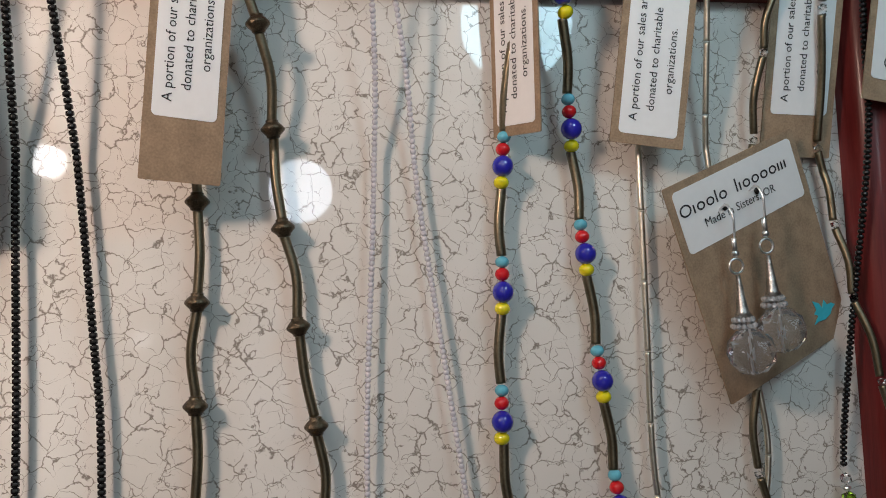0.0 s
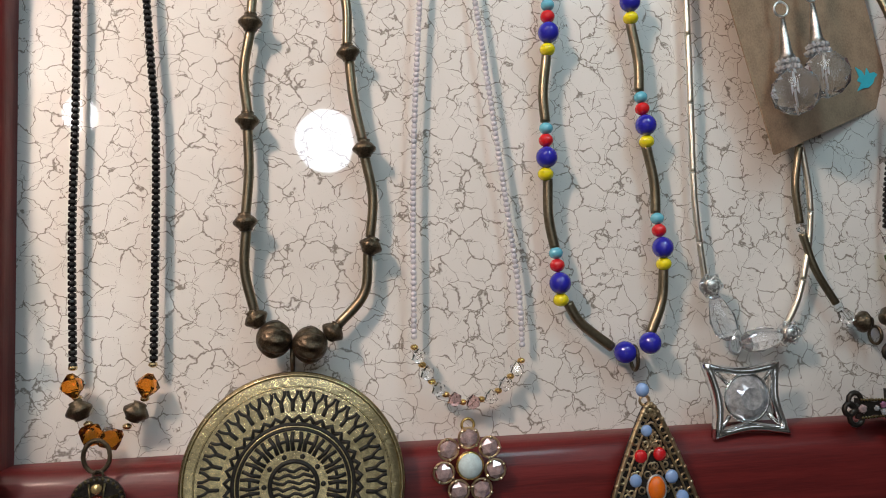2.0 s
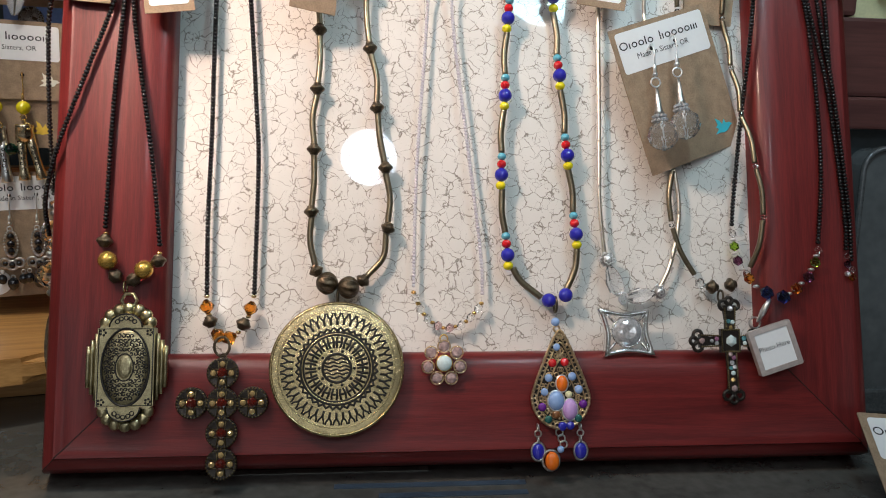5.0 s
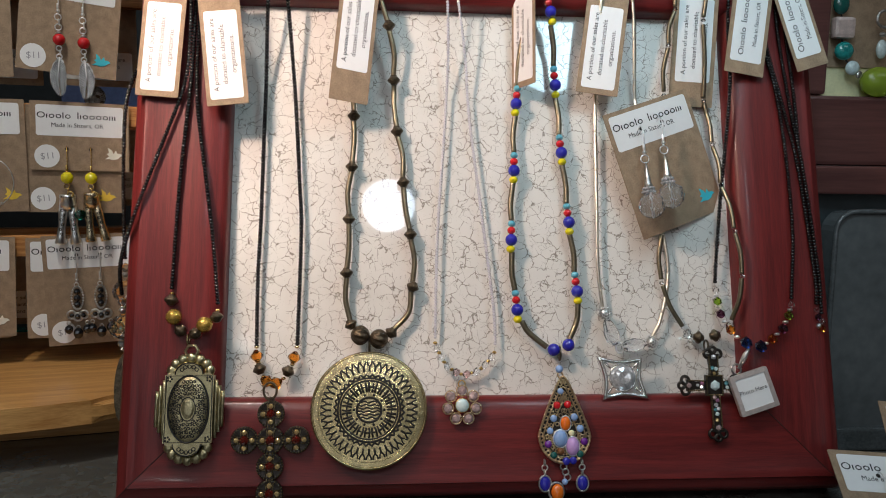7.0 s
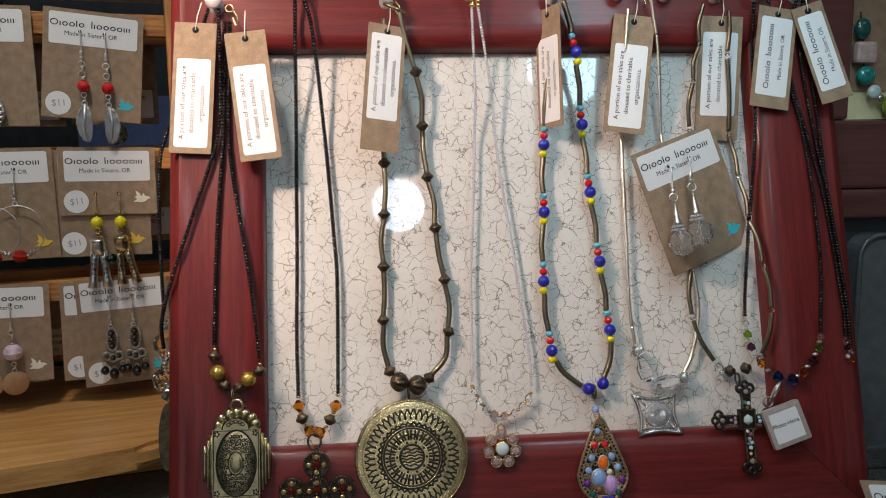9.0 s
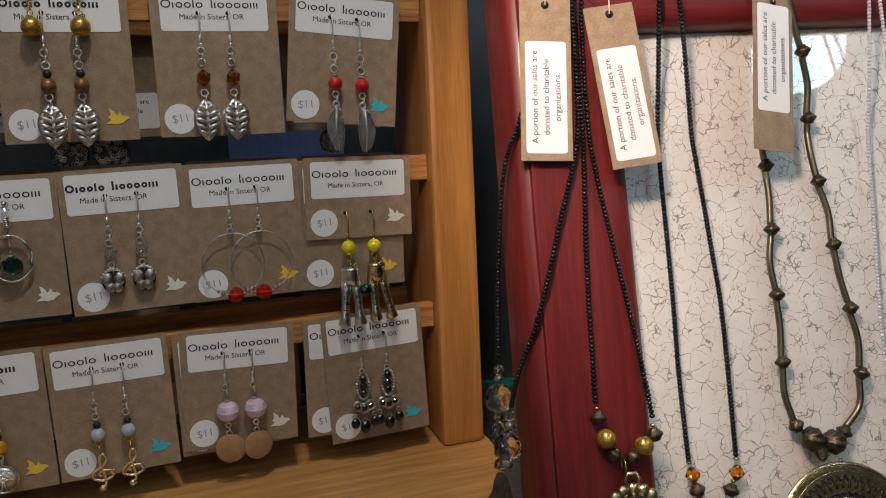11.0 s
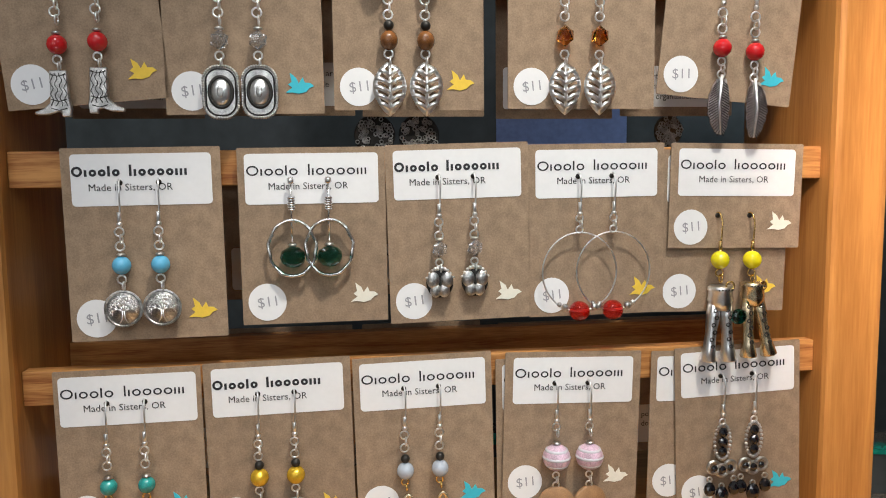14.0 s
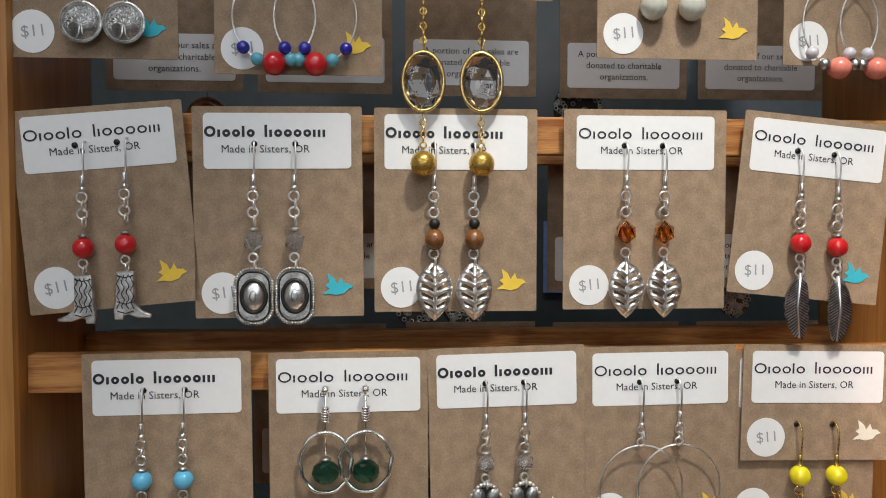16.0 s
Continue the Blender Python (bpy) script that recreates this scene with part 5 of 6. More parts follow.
def charm_tree(t, z):
    c = part("charm", lathe([(0.0084, 0), (0.0093, 0.0004), (0.0093, 0.0012), (0.0086, 0.0014), (0.0081, 0.0009), (0.001, 0.0010)], c=(0, Y, z * MM), axis=(0, -1, 0), seg=28), OLD_SILVER, t, "silver disc with a tree in relief", smooth=False)
    bm = bmesh.new()
    rng = random.Random(3)

    def limb(x, q, a, long, r, depth):
        x2, q2 = x + long * math.cos(a), q + long * math.sin(a)
        if math.hypot(x2, q2) > 7.4:
            return
        add_tube(bm, [(x * MM, Y - 0.0011, (z + q) * MM), ((x + x2) / 2 * MM, Y - 0.0013, (z + (q + q2) / 2 + 0.12) * MM), (x2 * MM, Y - 0.0012, (z + q2) * MM)], r * MM, 4)
        if depth:
            for s in (-1, 0, 1) if depth > 1 else (-1, 1):
                limb(x2, q2, a + s * rng.uniform(0.5, 0.85) + rng.uniform(-0.15, 0.15), long * rng.uniform(0.66, 0.85), r * 0.74, depth - 1)

    for s in (-1, 1):
        add_tube(bm, [(s * 2.0 * MM, Y - 0.0011, (z - 7.2) * MM), (s * 0.7 * MM, Y - 0.0013, (z - 5) * MM), (s * 0.4 * MM, Y - 0.0013, (z - 1) * MM)], 0.0004, 5)
    for a in (25, 62, 90, 118, 155):
        limb(0, -1.4, radians(a), 3.1, 0.52, 3)
    part("recess", lathe([(0.0079, 0), (0.0079, 0.0002)], c=(0, Y - 0.00095, z * MM), axis=(0, -1, 0), seg=24), OLD_SILVER, c)
    part("relief", bm, SILVER, c)


def charm_leaf(t, z):
    def edge(f):
        return 9.6 * math.sin(math.pi * min(1, f * 0.98 + 0.02)) ** 0.75 * (1.0 - 0.25 * f)

    left = [(-edge(k / 14), z + 13.5 - 27 * k / 14) for k in range(15)]
    right = [(-x, q) for x, q in left[::-1]]
    bm = bmesh.new()
    loop = left + right[1:-1]
    a = [bm.verts.new((x * MM, Y - 0.0006, q * MM)) for x, q in loop]
    b = [bm.verts.new((x * 0.74 * MM, Y - 0.0009, (z + (q - z) * 0.86) * MM)) for x, q in loop]
    rear = [bm.verts.new((x * MM, Y, q * MM)) for x, q in loop]
    k2 = len(loop)
    for k in range(k2):
        bm.faces.new((a[k], a[(k + 1) % k2], b[(k + 1) % k2], b[k]))
        bm.faces.new((rear[k], rear[(k + 1) % k2], a[(k + 1) % k2], a[k]))
    c = part("charm", bm, SILVER, t, "openwork silver leaf")
    part("midrib", tube([(0, Y - 0.0006, (z + 13) * MM), (0.0004, Y - 0.0008, z * MM), (0, Y - 0.0006, (z - 12.5) * MM)], 0.0010, 6), SILVER, c)
    for k in range(5):
        q = z + 6.5 - 4.1 * k
        e = edge(min(1, (z + 13.5 - (q + 3)) / 27)) * 0.92
        for s in (-1, 1):
            part("vein", tube([(0, Y - 0.0006, q * MM), (s * e * 0.55 * MM, Y - 0.0007, (q + 2.4) * MM), (s * e * MM, Y - 0.0006, (q + 3.2) * MM)], 0.0013, 6), SILVER, c)


def charm_boot(t, z, flip=1, mt=OLD_SILVER, s=1.0, slim=1.0):
    pts = [(-3.4, 11), (3.4, 11), (3.2, 2), (3.4, -4), (6, -7), (9.6, -8.6), (9.2, -10.2), (4, -10), (1.2, -8.6), (-0.6, -8.8), (-0.8, -11), (-4.2, -11), (-4.6, -7), (-3.8, -2)]
    bm = plate([(flip * x * s * slim * MM, (z + q * s) * MM) for x, q in pts], Y + 0.0014, Y - 0.0014)
    bmesh.ops.bevel(bm, geom=list(bm.edges), offset=0.0005, segments=1, affect="EDGES")
    c = part("charm", bm, mt, t, "small metal boot charm", smooth=False)
    bm = bmesh.new()
    for k in range(4):
        add_tube(bm, [((-2.6 + 1.7 * k + 0.6 * math.sin(1.6 * i + k)) * flip * s * slim * MM, Y - 0.0015, (z + (9.5 - i * 1.4) * s) * MM) for i in range(12)], 0.00024, 4)
    for q in (8.6, -3.2, -7.4):
        add_tube(bm, [(x * flip * s * slim * MM, Y - 0.0015, (z + (q - 0.5 * math.cos(x)) * s) * MM) for x in (-3, -1.5, 0, 1.5, 3)], 0.0003, 4)
    part("tooling", bm, BLACKENED, c)


def charm_hat(t, z):
    bm = plate([(x * MM, (z + q) * MM) for x, q in rounded(-8.4, 8.4, -12.6, 12.6, 7, 5)], Y, Y - 0.0010)
    c = part("charm", bm, OLD_SILVER, t, "silver hat charm with a rope edge", smooth=False)
    bm = bmesh.new()
    loop = rounded(-8.3, 8.3, -12.5, 12.5, 7, 9)
    for k, (x, q) in enumerate(loop):
        x2, q2 = loop[(k + 1) % len(loop)]
        far = max(1, int(math.hypot(x2 - x, q2 - q) / 1.2))
        for i in range(far):
            f = i / far
            add_ball(bm, ((x + (x2 - x) * f) * MM, Y - 0.0009, (z + q + (q2 - q) * f) * MM), 0.00085, 6)
    tagged(part("rope_edge", bm, OLD_SILVER, c), kind="stuff")
    part("inner_groove", tube([Vector((x * MM, Y - 0.0010, (z + q) * MM)) for x, q in rounded(-7.1, 7.1, -11.2, 11.2, 6, 6)], 0.00045, 5, True), BLACKENED, c)
    part("hatband", ring((0, Y - 0.0011, z * MM), 0.0054, 0.0010, n=28, sz=1.35), BLACKENED, c)
    bm = ball((0, Y - 0.001, z * MM), 0.0049, 18, sy=0.55, sz=1.35)
    part("dome", bm, SILVER, c)
    part("dent", ball((0, Y - 0.0034, z * MM), 0.0017, 10, sy=0.25, sz=1.7), OLD_SILVER, c)


def charm_feather(t, z, turn=0.0):
    """A flat cast feather with a raised quill and slanting barbs."""
    def half(f):
        return 6.2 * math.sin(math.pi * (0.06 + 0.9 * f)) ** 0.55

    def bow(q):
        return turn * 1.6 * math.cos((q - z) * 0.1)

    rows = [k / 18 for k in range(19)]
    loop = [(bow(z + 14 - 29 * f) - half(f) * (1 - 0.10 * (k % 3 == 1)), z + 14 - 29 * f) for k, f in enumerate(rows)]
    loop += [(bow(z + 14 - 29 * f) + half(f) * (1 - 0.12 * (k % 3 == 2)), z + 14 - 29 * f) for k, f in reversed(list(enumerate(rows)))]
    c = part("charm", plate([(x * MM, q * MM) for x, q in loop], Y + 0.0002, Y - 0.0007), OLD_SILVER, t, "antique silver feather", smooth=False)
    bm = bmesh.new()
    for k in range(20):
        f = 0.04 + 0.9 * k / 19
        q = z + 14 - 29 * f
        for s in (-1, 1):
            w = half(min(1, f + 0.07)) * 0.92
            add_tube(bm, [(bow(q) * MM, Y - 0.0007, (q + 0.6) * MM), ((bow(q) + s * w) * MM, Y - 0.0008, (q - 2.6) * MM)], 0.00028, 4)
    part("groove", bm, BLACKENED, c)
    bm = bmesh.new()
    add_tube(bm, [(bow(z + 15) * MM, Y - 0.0009, (z + 16) * MM), (bow(z) * MM, Y - 0.0013, z * MM), (bow(z - 15) * MM, Y - 0.0009, (z - 15.5) * MM)], lambda f: 0.0009 - 0.0005 * f, 6)
    part("quill", bm, SILVER, c)


def charm_feet(t, z):
    """A pair of little feet side by side, with their toes up."""
    c = part("charm", ball((0, Y + 0.0008, (z - 0.4) * MM), 0.0078, 18, sx=0.92, sy=0.14, sz=0.98), BLACKENED, t, "antique silver baby feet charm")
    for s in (-1, 1):
        part("foot", ball((s * 3.6 * MM, Y, (z + 1.4) * MM), 0.0042, 14, sx=0.80, sy=0.42, sz=1.05), OLD_SILVER, c)
        part("heel", ball((s * 2.2 * MM, Y, (z - 4.2) * MM), 0.0030, 12, sy=0.5, sz=1.2), OLD_SILVER, c)
        for k in range(5):
            part("toe", ball((s * (1.0 + 1.5 * k) * MM, Y - 0.0002, (z + 7.5 - 0.30 * k * k) * MM), (1.2 - 0.12 * k) * MM, 8), SILVER, c)


def charm_trousers(t, z, mt, slant):
    """A cast metal pair of flared trousers with scrollwork."""
    bm = bmesh.new()
    add_lathe(bm, [(0.0058, 0), (0.0066, -0.0008), (0.0066, -0.0026), (0.0060, -0.0032), (0.0066, -0.008), (0.0052, -0.013)], c=(0, Y - 0.001, z * MM), seg=14)
    for s in (-1, 1):
        add_lathe(bm, [(0.0035, 0), (0.0037, 0.008), (0.0030, 0.017), (0.0034, 0.025), (0.0047, 0.032), (0.0040, 0.0328)], c=(s * 3.1 * MM, Y - 0.001, (z - 9) * MM), axis=(s * 0.09 + slant, -0.02, -1), seg=10)
    c = part("charm", bm, mt, t, "cast metal trousers charm")
    bm = bmesh.new()
    for s in (-1, 1):
        for k in range(8):
            f = k / 7
            add_ring(bm, ((s * 3.1 + (s * 0.09 + slant) * 28 * f + 0.6 * (-1) ** k) * MM, Y - 0.0046, (z - 9 - 28 * f) * MM), 0.0010, 0.00034, n=8, seg=4)
    for k in range(5):
        add_ball(bm, ((-3.6 + 1.8 * k) * MM, Y - 0.0073, (z - 1.7) * MM), 0.0005, 6)
    part("scrollwork", bm, BLACKENED, c)


def charm_clef(t, z):
    pts = [(1.2, -11), (-1.2, -11.5), (-0.8, -9.4), (0.6, -9.2), (1.2, -6), (0.4, 2), (-0.6, 9), (0.8, 12.6), (2.2, 9.6), (0.8, 5), (-3.4, 0.6), (-3.6, -3.4), (0.2, -5.4), (4.2, -3.2), (3.6, 0.8), (0.4, 1.2), (-1.4, -1.0), (0.2, -2.8)]
    bm = tube(curve_through([(x * 1.5 * MM, Y, (z + q) * MM) for x, q in pts], 0.0007), 0.0011, 6)
    add_ball(bm, (-0.6 * MM, Y, (z - 10.6) * MM), 0.0024, 10)
    part("charm", bm, GOLD_SILVER, t, "champagne metal treble clef charm")


def earring(m, style, mate, label):
    t = thing("earring", label, "earring", m, "earrings on the cards")
    if style == "boots":
        hook(t, long=21); links(t, -24, 4, r=2.1); stone(t, -46.5, 4.7, RED); links(t, -53.5, 2, r=1.8); charm_boot(t, -69.5, 1 if mate else -1, s=1.0, slim=1.2)
    elif style == "hats":
        hook(t, long=21); links(t, -24, 4, r=2.1); stone(t, -44.5, 4.9, ICE, faceted=True); links(t, -52, 2, r=1.9); charm_hat(t, -69.5)
    elif style in ("leaf_brown", "leaf_amber"):
        hook(t, long=21); links(t, -24, 3, r=2.1)
        if style == "leaf_brown":
            stone(t, -36.5, 2.6, BLACKENED, caps=False); stone(t, -43.8, 4.6, BROWN, 1.1, caps=False)
        else:
            stone(t, -41, 5.0, AMBER, 1.1, faceted=True, caps=False)
        links(t, -50.5, 2, r=2.0); charm_leaf(t, -68)
    elif style == "feathers":
        hook(t, long=23); links(t, -26.5, 3, r=2.3); stone(t, -44.5, 4.9, RED); links(t, -51.5, 3, r=1.9); charm_feather(t, -74.5, 1 if mate else -1)
    elif style == "turquoise_tree":
        hook(t, long=21); links(t, -24, 3, r=2.0); stone(t, -40.5, 4.6, TURQUOISE); links(t, -47.5, 2, r=1.9); charm_tree(t, -62)
    elif style == "tree":
        hook(t, long=21); links(t, -24, 4, r=2.1); stone(t, -41, 2.4, SILVER, caps=False); links(t, -46, 2, r=1.9); charm_tree(t, -60)
    elif style == "gold_tree":
        hook(t, long=22); links(t, -25, 3, r=1.9); stone(t, -36.5, 2.4, BLACKENED, caps=False); stone(t, -43, 4.8, YELLOW_GOLD, caps=False); links(t, -50, 2, r=1.8); charm_tree(t, -64)
    elif style == "emerald":
        part("stud", ball((0, Y, 0.0005), 0.0020, 10), STEEL, t)
        bm = tube([(0, Y, -0.001), (0, Y, -0.014), (0, Y, -0.030)], 0.0005, 6)
        for k in range(6):
            add_ring(bm, (0, Y, (-8 - 1.2 * k) * MM), 0.0015, 0.0006, n=10, plane="xy")
        part("stem", bm, STEEL, t)
        pts = [Vector((11.8 * (1 + 0.035 * math.sin(9 * a)) * math.cos(a) * MM, Y + 0.0004 * math.sin(7 * a), (-33.5 + 14.2 * math.sin(a)) * MM)) for a in [6.28318 * k / 40 for k in range(40)]]
        part("hoop", tube(pts, 0.0010, 6, True), STEEL, t, "hammered silver hoop")
        stone(t, -38.0, 6.6, EMERALD, 0.85, faceted=True)
    elif style == "feet":
        hook(t, long=20); links(t, -23, 3, r=2.0); stone(t, -37, 4.4, ICE, faceted=True); links(t, -44, 2, r=1.7); charm_feet(t, -54.5)
    elif style == "hoops":
        hook(t, long=20); links(t, -22, 3, r=1.7)
        part("hoop", ring((0, Y, -0.0505), 0.0202, 0.00045, n=56, sz=1.04), SILVER, t, "fine silver wire hoop")
        stone(t, -71.5, 5.6, RUBY, 0.95, caps=False)
        for s in (-1, 1):
            part("spacer_bead", ball((s * 8.0 * MM, Y, -69.3 * MM), 0.0020, 9), OLD_SILVER, t)
            part("spacer_bead", ball((s * 11.0 * MM, Y, -67.8 * MM), 0.0014, 8), OLD_SILVER, t)
    elif style in ("hoops_red", "hoops_coral"):
        hook(t)
        part("hoop", ring((0, Y, -0.0535), 0.0185, 0.00045, n=48, sz=1.15), SILVER, t, "fine silver wire hoop")
        mats = (BLUE, AQUA, RED, AQUA, BLUE) if style == "hoops_red" else (WHITE_BEAD, OLD_SILVER, CORAL, OLD_SILVER, WHITE_BEAD)
        for k, mt in enumerate(mats):
            a = radians(-90 + (k - 2) * 24)
            part("bead", ball((18.5 * math.cos(a) * MM, Y, (-53.5 + 21.3 * math.sin(a)) * MM), 0.0054 if k == 2 else 0.0030, 14), mt, t)
    elif style == "gold_boots":
        hook(t, True, 20); stone(t, -24, 5.0, LEMON, caps=False)
        links(t, -31, 2, True, r=1.9)
        charm_trousers(t, -36 if mate else -38, GOLD_SILVER if mate else SILVER, 0.14 if mate else -0.02)
        part("buckle", ring((0.003, Y - 0.006, -0.0375), 0.0022, 0.0006, n=14), GOLD, t)
        if mate:
            part("charm", gem((-0.009, Y - 0.004, -0.0545), 0.0044, sy=0.5), EMERALD, t, smooth=False)
    elif style == "clef_green":
        hook(t, long=21); links(t, -24, 3, r=2.0); stone(t, -42, 4.3, GREEN_BEAD); links(t, -48, 2, True, r=1.7); charm_clef(t, -69.5)
    elif style == "clef_grey":
        hook(t, long=21); links(t, -24, 3, r=2.0); stone(t, -37, 2.4, BLACKENED, caps=False); stone(t, -43.5, 4.6, GREY_BEAD, caps=False); links(t, -49.5, 2, True, r=1.7); charm_clef(t, -69.5)
    elif style == "pink_wood":
        hook(t, long=20); links(t, -23, 2, r=1.9); stone(t, -40, 7.6, PINK_STRIPE, 0.95)
        for q, r in ((-3.6, 6.45), (0.3, 7.62), (4.0, 6.2)):
            part("stripe", ring((0, Y, (-40 + q) * MM), (r - 0.9) * MM, 0.00115, n=22, plane="xy"), WHITE_BEAD, t)
        links(t, -50, 3, r=1.6)
        part("charm", lathe([(0.0094, -0.0013), (0.0102, -0.0008), (0.0102, 0.0008), (0.0094, 0.0013)], c=(0, Y, -0.0665), axis=(0.25 if mate else -0.1, -1, 0), seg=28), WOOD_DISC, t, "pale wooden disc")
    elif style == "chandelier":
        hook(t, long=22)
        links(t, -25, 1, r=1.6)
        bm = bmesh.new()
        for k in range(26):
            a = 6.28318 * k / 26
            add_ball(bm, (4.6 * math.cos(a) * MM, Y, (-36.5 + 10 * math.sin(a)) * MM), 0.0010, 6)
        for s in (-1, 0, 1):
            add_ring(bm, (s * 4.8 * MM, Y, (-53 + 2.0 * abs(s)) * MM), 0.0034, 0.0010, n=14)
            add_ring(bm, (s * 7.2 * MM, Y, (-58 - (4 if s == 0 else 0)) * MM), 0.0015, 0.0005, n=10)
        part("frame", bm, OLD_SILVER, t, "antique silver chandelier")
        for x, z, r, q in ((0, -31, 2.6, 1.1), (0, -36.5, 2.9, 1.0), (0, -42, 2.6, 1.1), (-4.6, -51.5, 1.9, 1), (4.6, -51.5, 1.9, 1), (0, -52.5, 2.2, 1.1), (-7.2, -63.5, 3.4, 1.2), (7.2, -63.5, 3.4, 1.2), (0, -67, 4.0, 1.25)):
            part("stone", gem((x * MM, Y - 0.0006, z * MM), r * MM, sy=0.7, m=Matrix.Diagonal((1, 1, q))), JET, t, smooth=False)
    elif style == "gold_oval":
        hook(t, True, 20)
        bm = tube([(0, Y, -0.016), (0.0003, Y, -0.060)], 0.0006, 6)
        for k in range(12):
            add_ring(bm, (0, Y, (-19 - 3.3 * k) * MM), 0.0015, 0.00045, n=10, plane="xz" if k % 2 else "yz")
        part("chain", bm, GOLD, t)
        part("bezel", ring((0, Y - 0.001, -0.074), 0.0094, 0.0009, n=30, sz=1.42), GOLD, t, "gold oval bezel")
        part("crystal", gem((0, Y - 0.001, -0.074), 0.0092, sy=0.5, m=Matrix.Diagonal((1, 1, 1.4))), CRYSTAL, t, smooth=False)
        bm = bmesh.new()
        for k in range(6):
            add_ring(bm, (0, Y, (-90 - 2.6 * k) * MM), 0.0014, 0.00045, n=10, plane="xz" if k % 2 else "yz")
        part("link", bm, GOLD, t)
        part("gold_ball", ball((0, Y - 0.002, -0.1115), 0.0060, 16), GOLD_PEARL, t)
    elif style == "pearls":
        hook(t); links(t, -19.5, 3); stone(t, -33, 4.0, PEARL, 1.2); links(t, -39, 2, r=1.5); stone(t, -49, 6.4, PEARL, 1.1, caps=False)
    elif style in ("counter_white", "counter_blue"):
        hook(t, long=14); stone(t, -22, 3.2, WOOD_DISC, caps=False); stone(t, -31, 6.0, WHITE_BEAD if style == "counter_white" else TURQUOISE, caps=False)
    elif style == "crystal_ball":
        hook(t, long=17); links(t, -22.5, 1, r=2.7)
        part("cone", lathe([(0.0008, 0), (0.0012, -0.004), (0.0024, -0.014), (0.0034, -0.0160)], c=(0, Y, -0.0262), seg=14), OLD_SILVER, t)
        for q, r in ((-43.4, 3.5), (-45.8, 4.1)):
            for k in range(12):
                a = 6.28318 * k / 12
                part("rhinestone", gem((r * math.cos(a) * MM, Y + r * math.sin(a) * MM, q * MM), 0.00125, sy=1.0, level=1), RHINE, t, smooth=False)
        part("crystal", gem((0, Y - 0.003, -0.0556), 0.0094, sy=1.0, level=2), ICE, t, "faceted clear crystal ball", smooth=False)
        part("pin", tube([(0, Y - 0.003, -0.0465), (0, Y - 0.003, -0.0645)], 0.0005, 6), SILVER, t)
    return t


# ---- the wooden earring rack (places in mm along the rack) ----
def rack():
    t = thing("earring_rack", "honey oak earring rack with pine slats on the counter", "display rack", RACK @ Matrix.Translation((0, 0, 0)))

    def post(x0, x1):
        bm = box(x0 * MM, x1 * MM, 0.192, 0.292, -0.0199, 0.46, bevel=0.004)
        part("post", bm, OAK_UP, t, smooth=False)

    post(-54, -21)
    post(-516, -484)
    bm = bmesh.new()
    pts = [(x, y) for x, y in curve_through([(-0.575, 0.20), (-0.560, 0.125), (-0.520, 0.092), (-0.430, 0.074), (-0.300, 0.067), (-0.170, 0.073), (-0.105, 0.080), (-0.068, 0.091), (-0.040, 0.124), (-0.026, 0.152), (-0.018, 0.185), (-0.018, 0.24)], 0.011)]
    pts += [(-0.018, 0.34), (-0.575, 0.34)]
    lo = [bm.verts.new((x, y, -0.038)) for x, y in pts]
    hi = [bm.verts.new((x, y, -0.020)) for x, y in pts]
    for k in range(len(pts)):
        bm.faces.new((lo[k], lo[(k + 1) % len(pts)], hi[(k + 1) % len(pts)], hi[k]))
    bm.faces.new(lo[::-1])
    bm.faces.new(hi)
    rim = [e for e in bm.edges if abs(e.verts[0].co.z - e.verts[1].co.z) < 1e-6]
    bmesh.ops.bevel(bm, geom=rim, offset=0.005, segments=3, affect="EDGES")
    bmesh.ops.recalc_face_normals(bm, faces=bm.faces)
    part("base", bm, OAK, t, "rounded honey oak base board", smooth=False)
    part("plinth", box(-0.54, -0.06, 0.15, 0.31, -0.0685, -0.0381), OAK, t, smooth=False)
    for z in (425, 313, 201, 90.5):
        part("slat", box(-0.4838, -0.0542, 0.2035, 0.2125, (z - 18) * MM, z * MM, bevel=0.001), PINE, t, smooth=False)
        part("slat", box(-0.4838, -0.0542, 0.2715, 0.2805, (z - 18) * MM, z * MM, bevel=0.001), PINE, t, smooth=False)
    return t


rack()

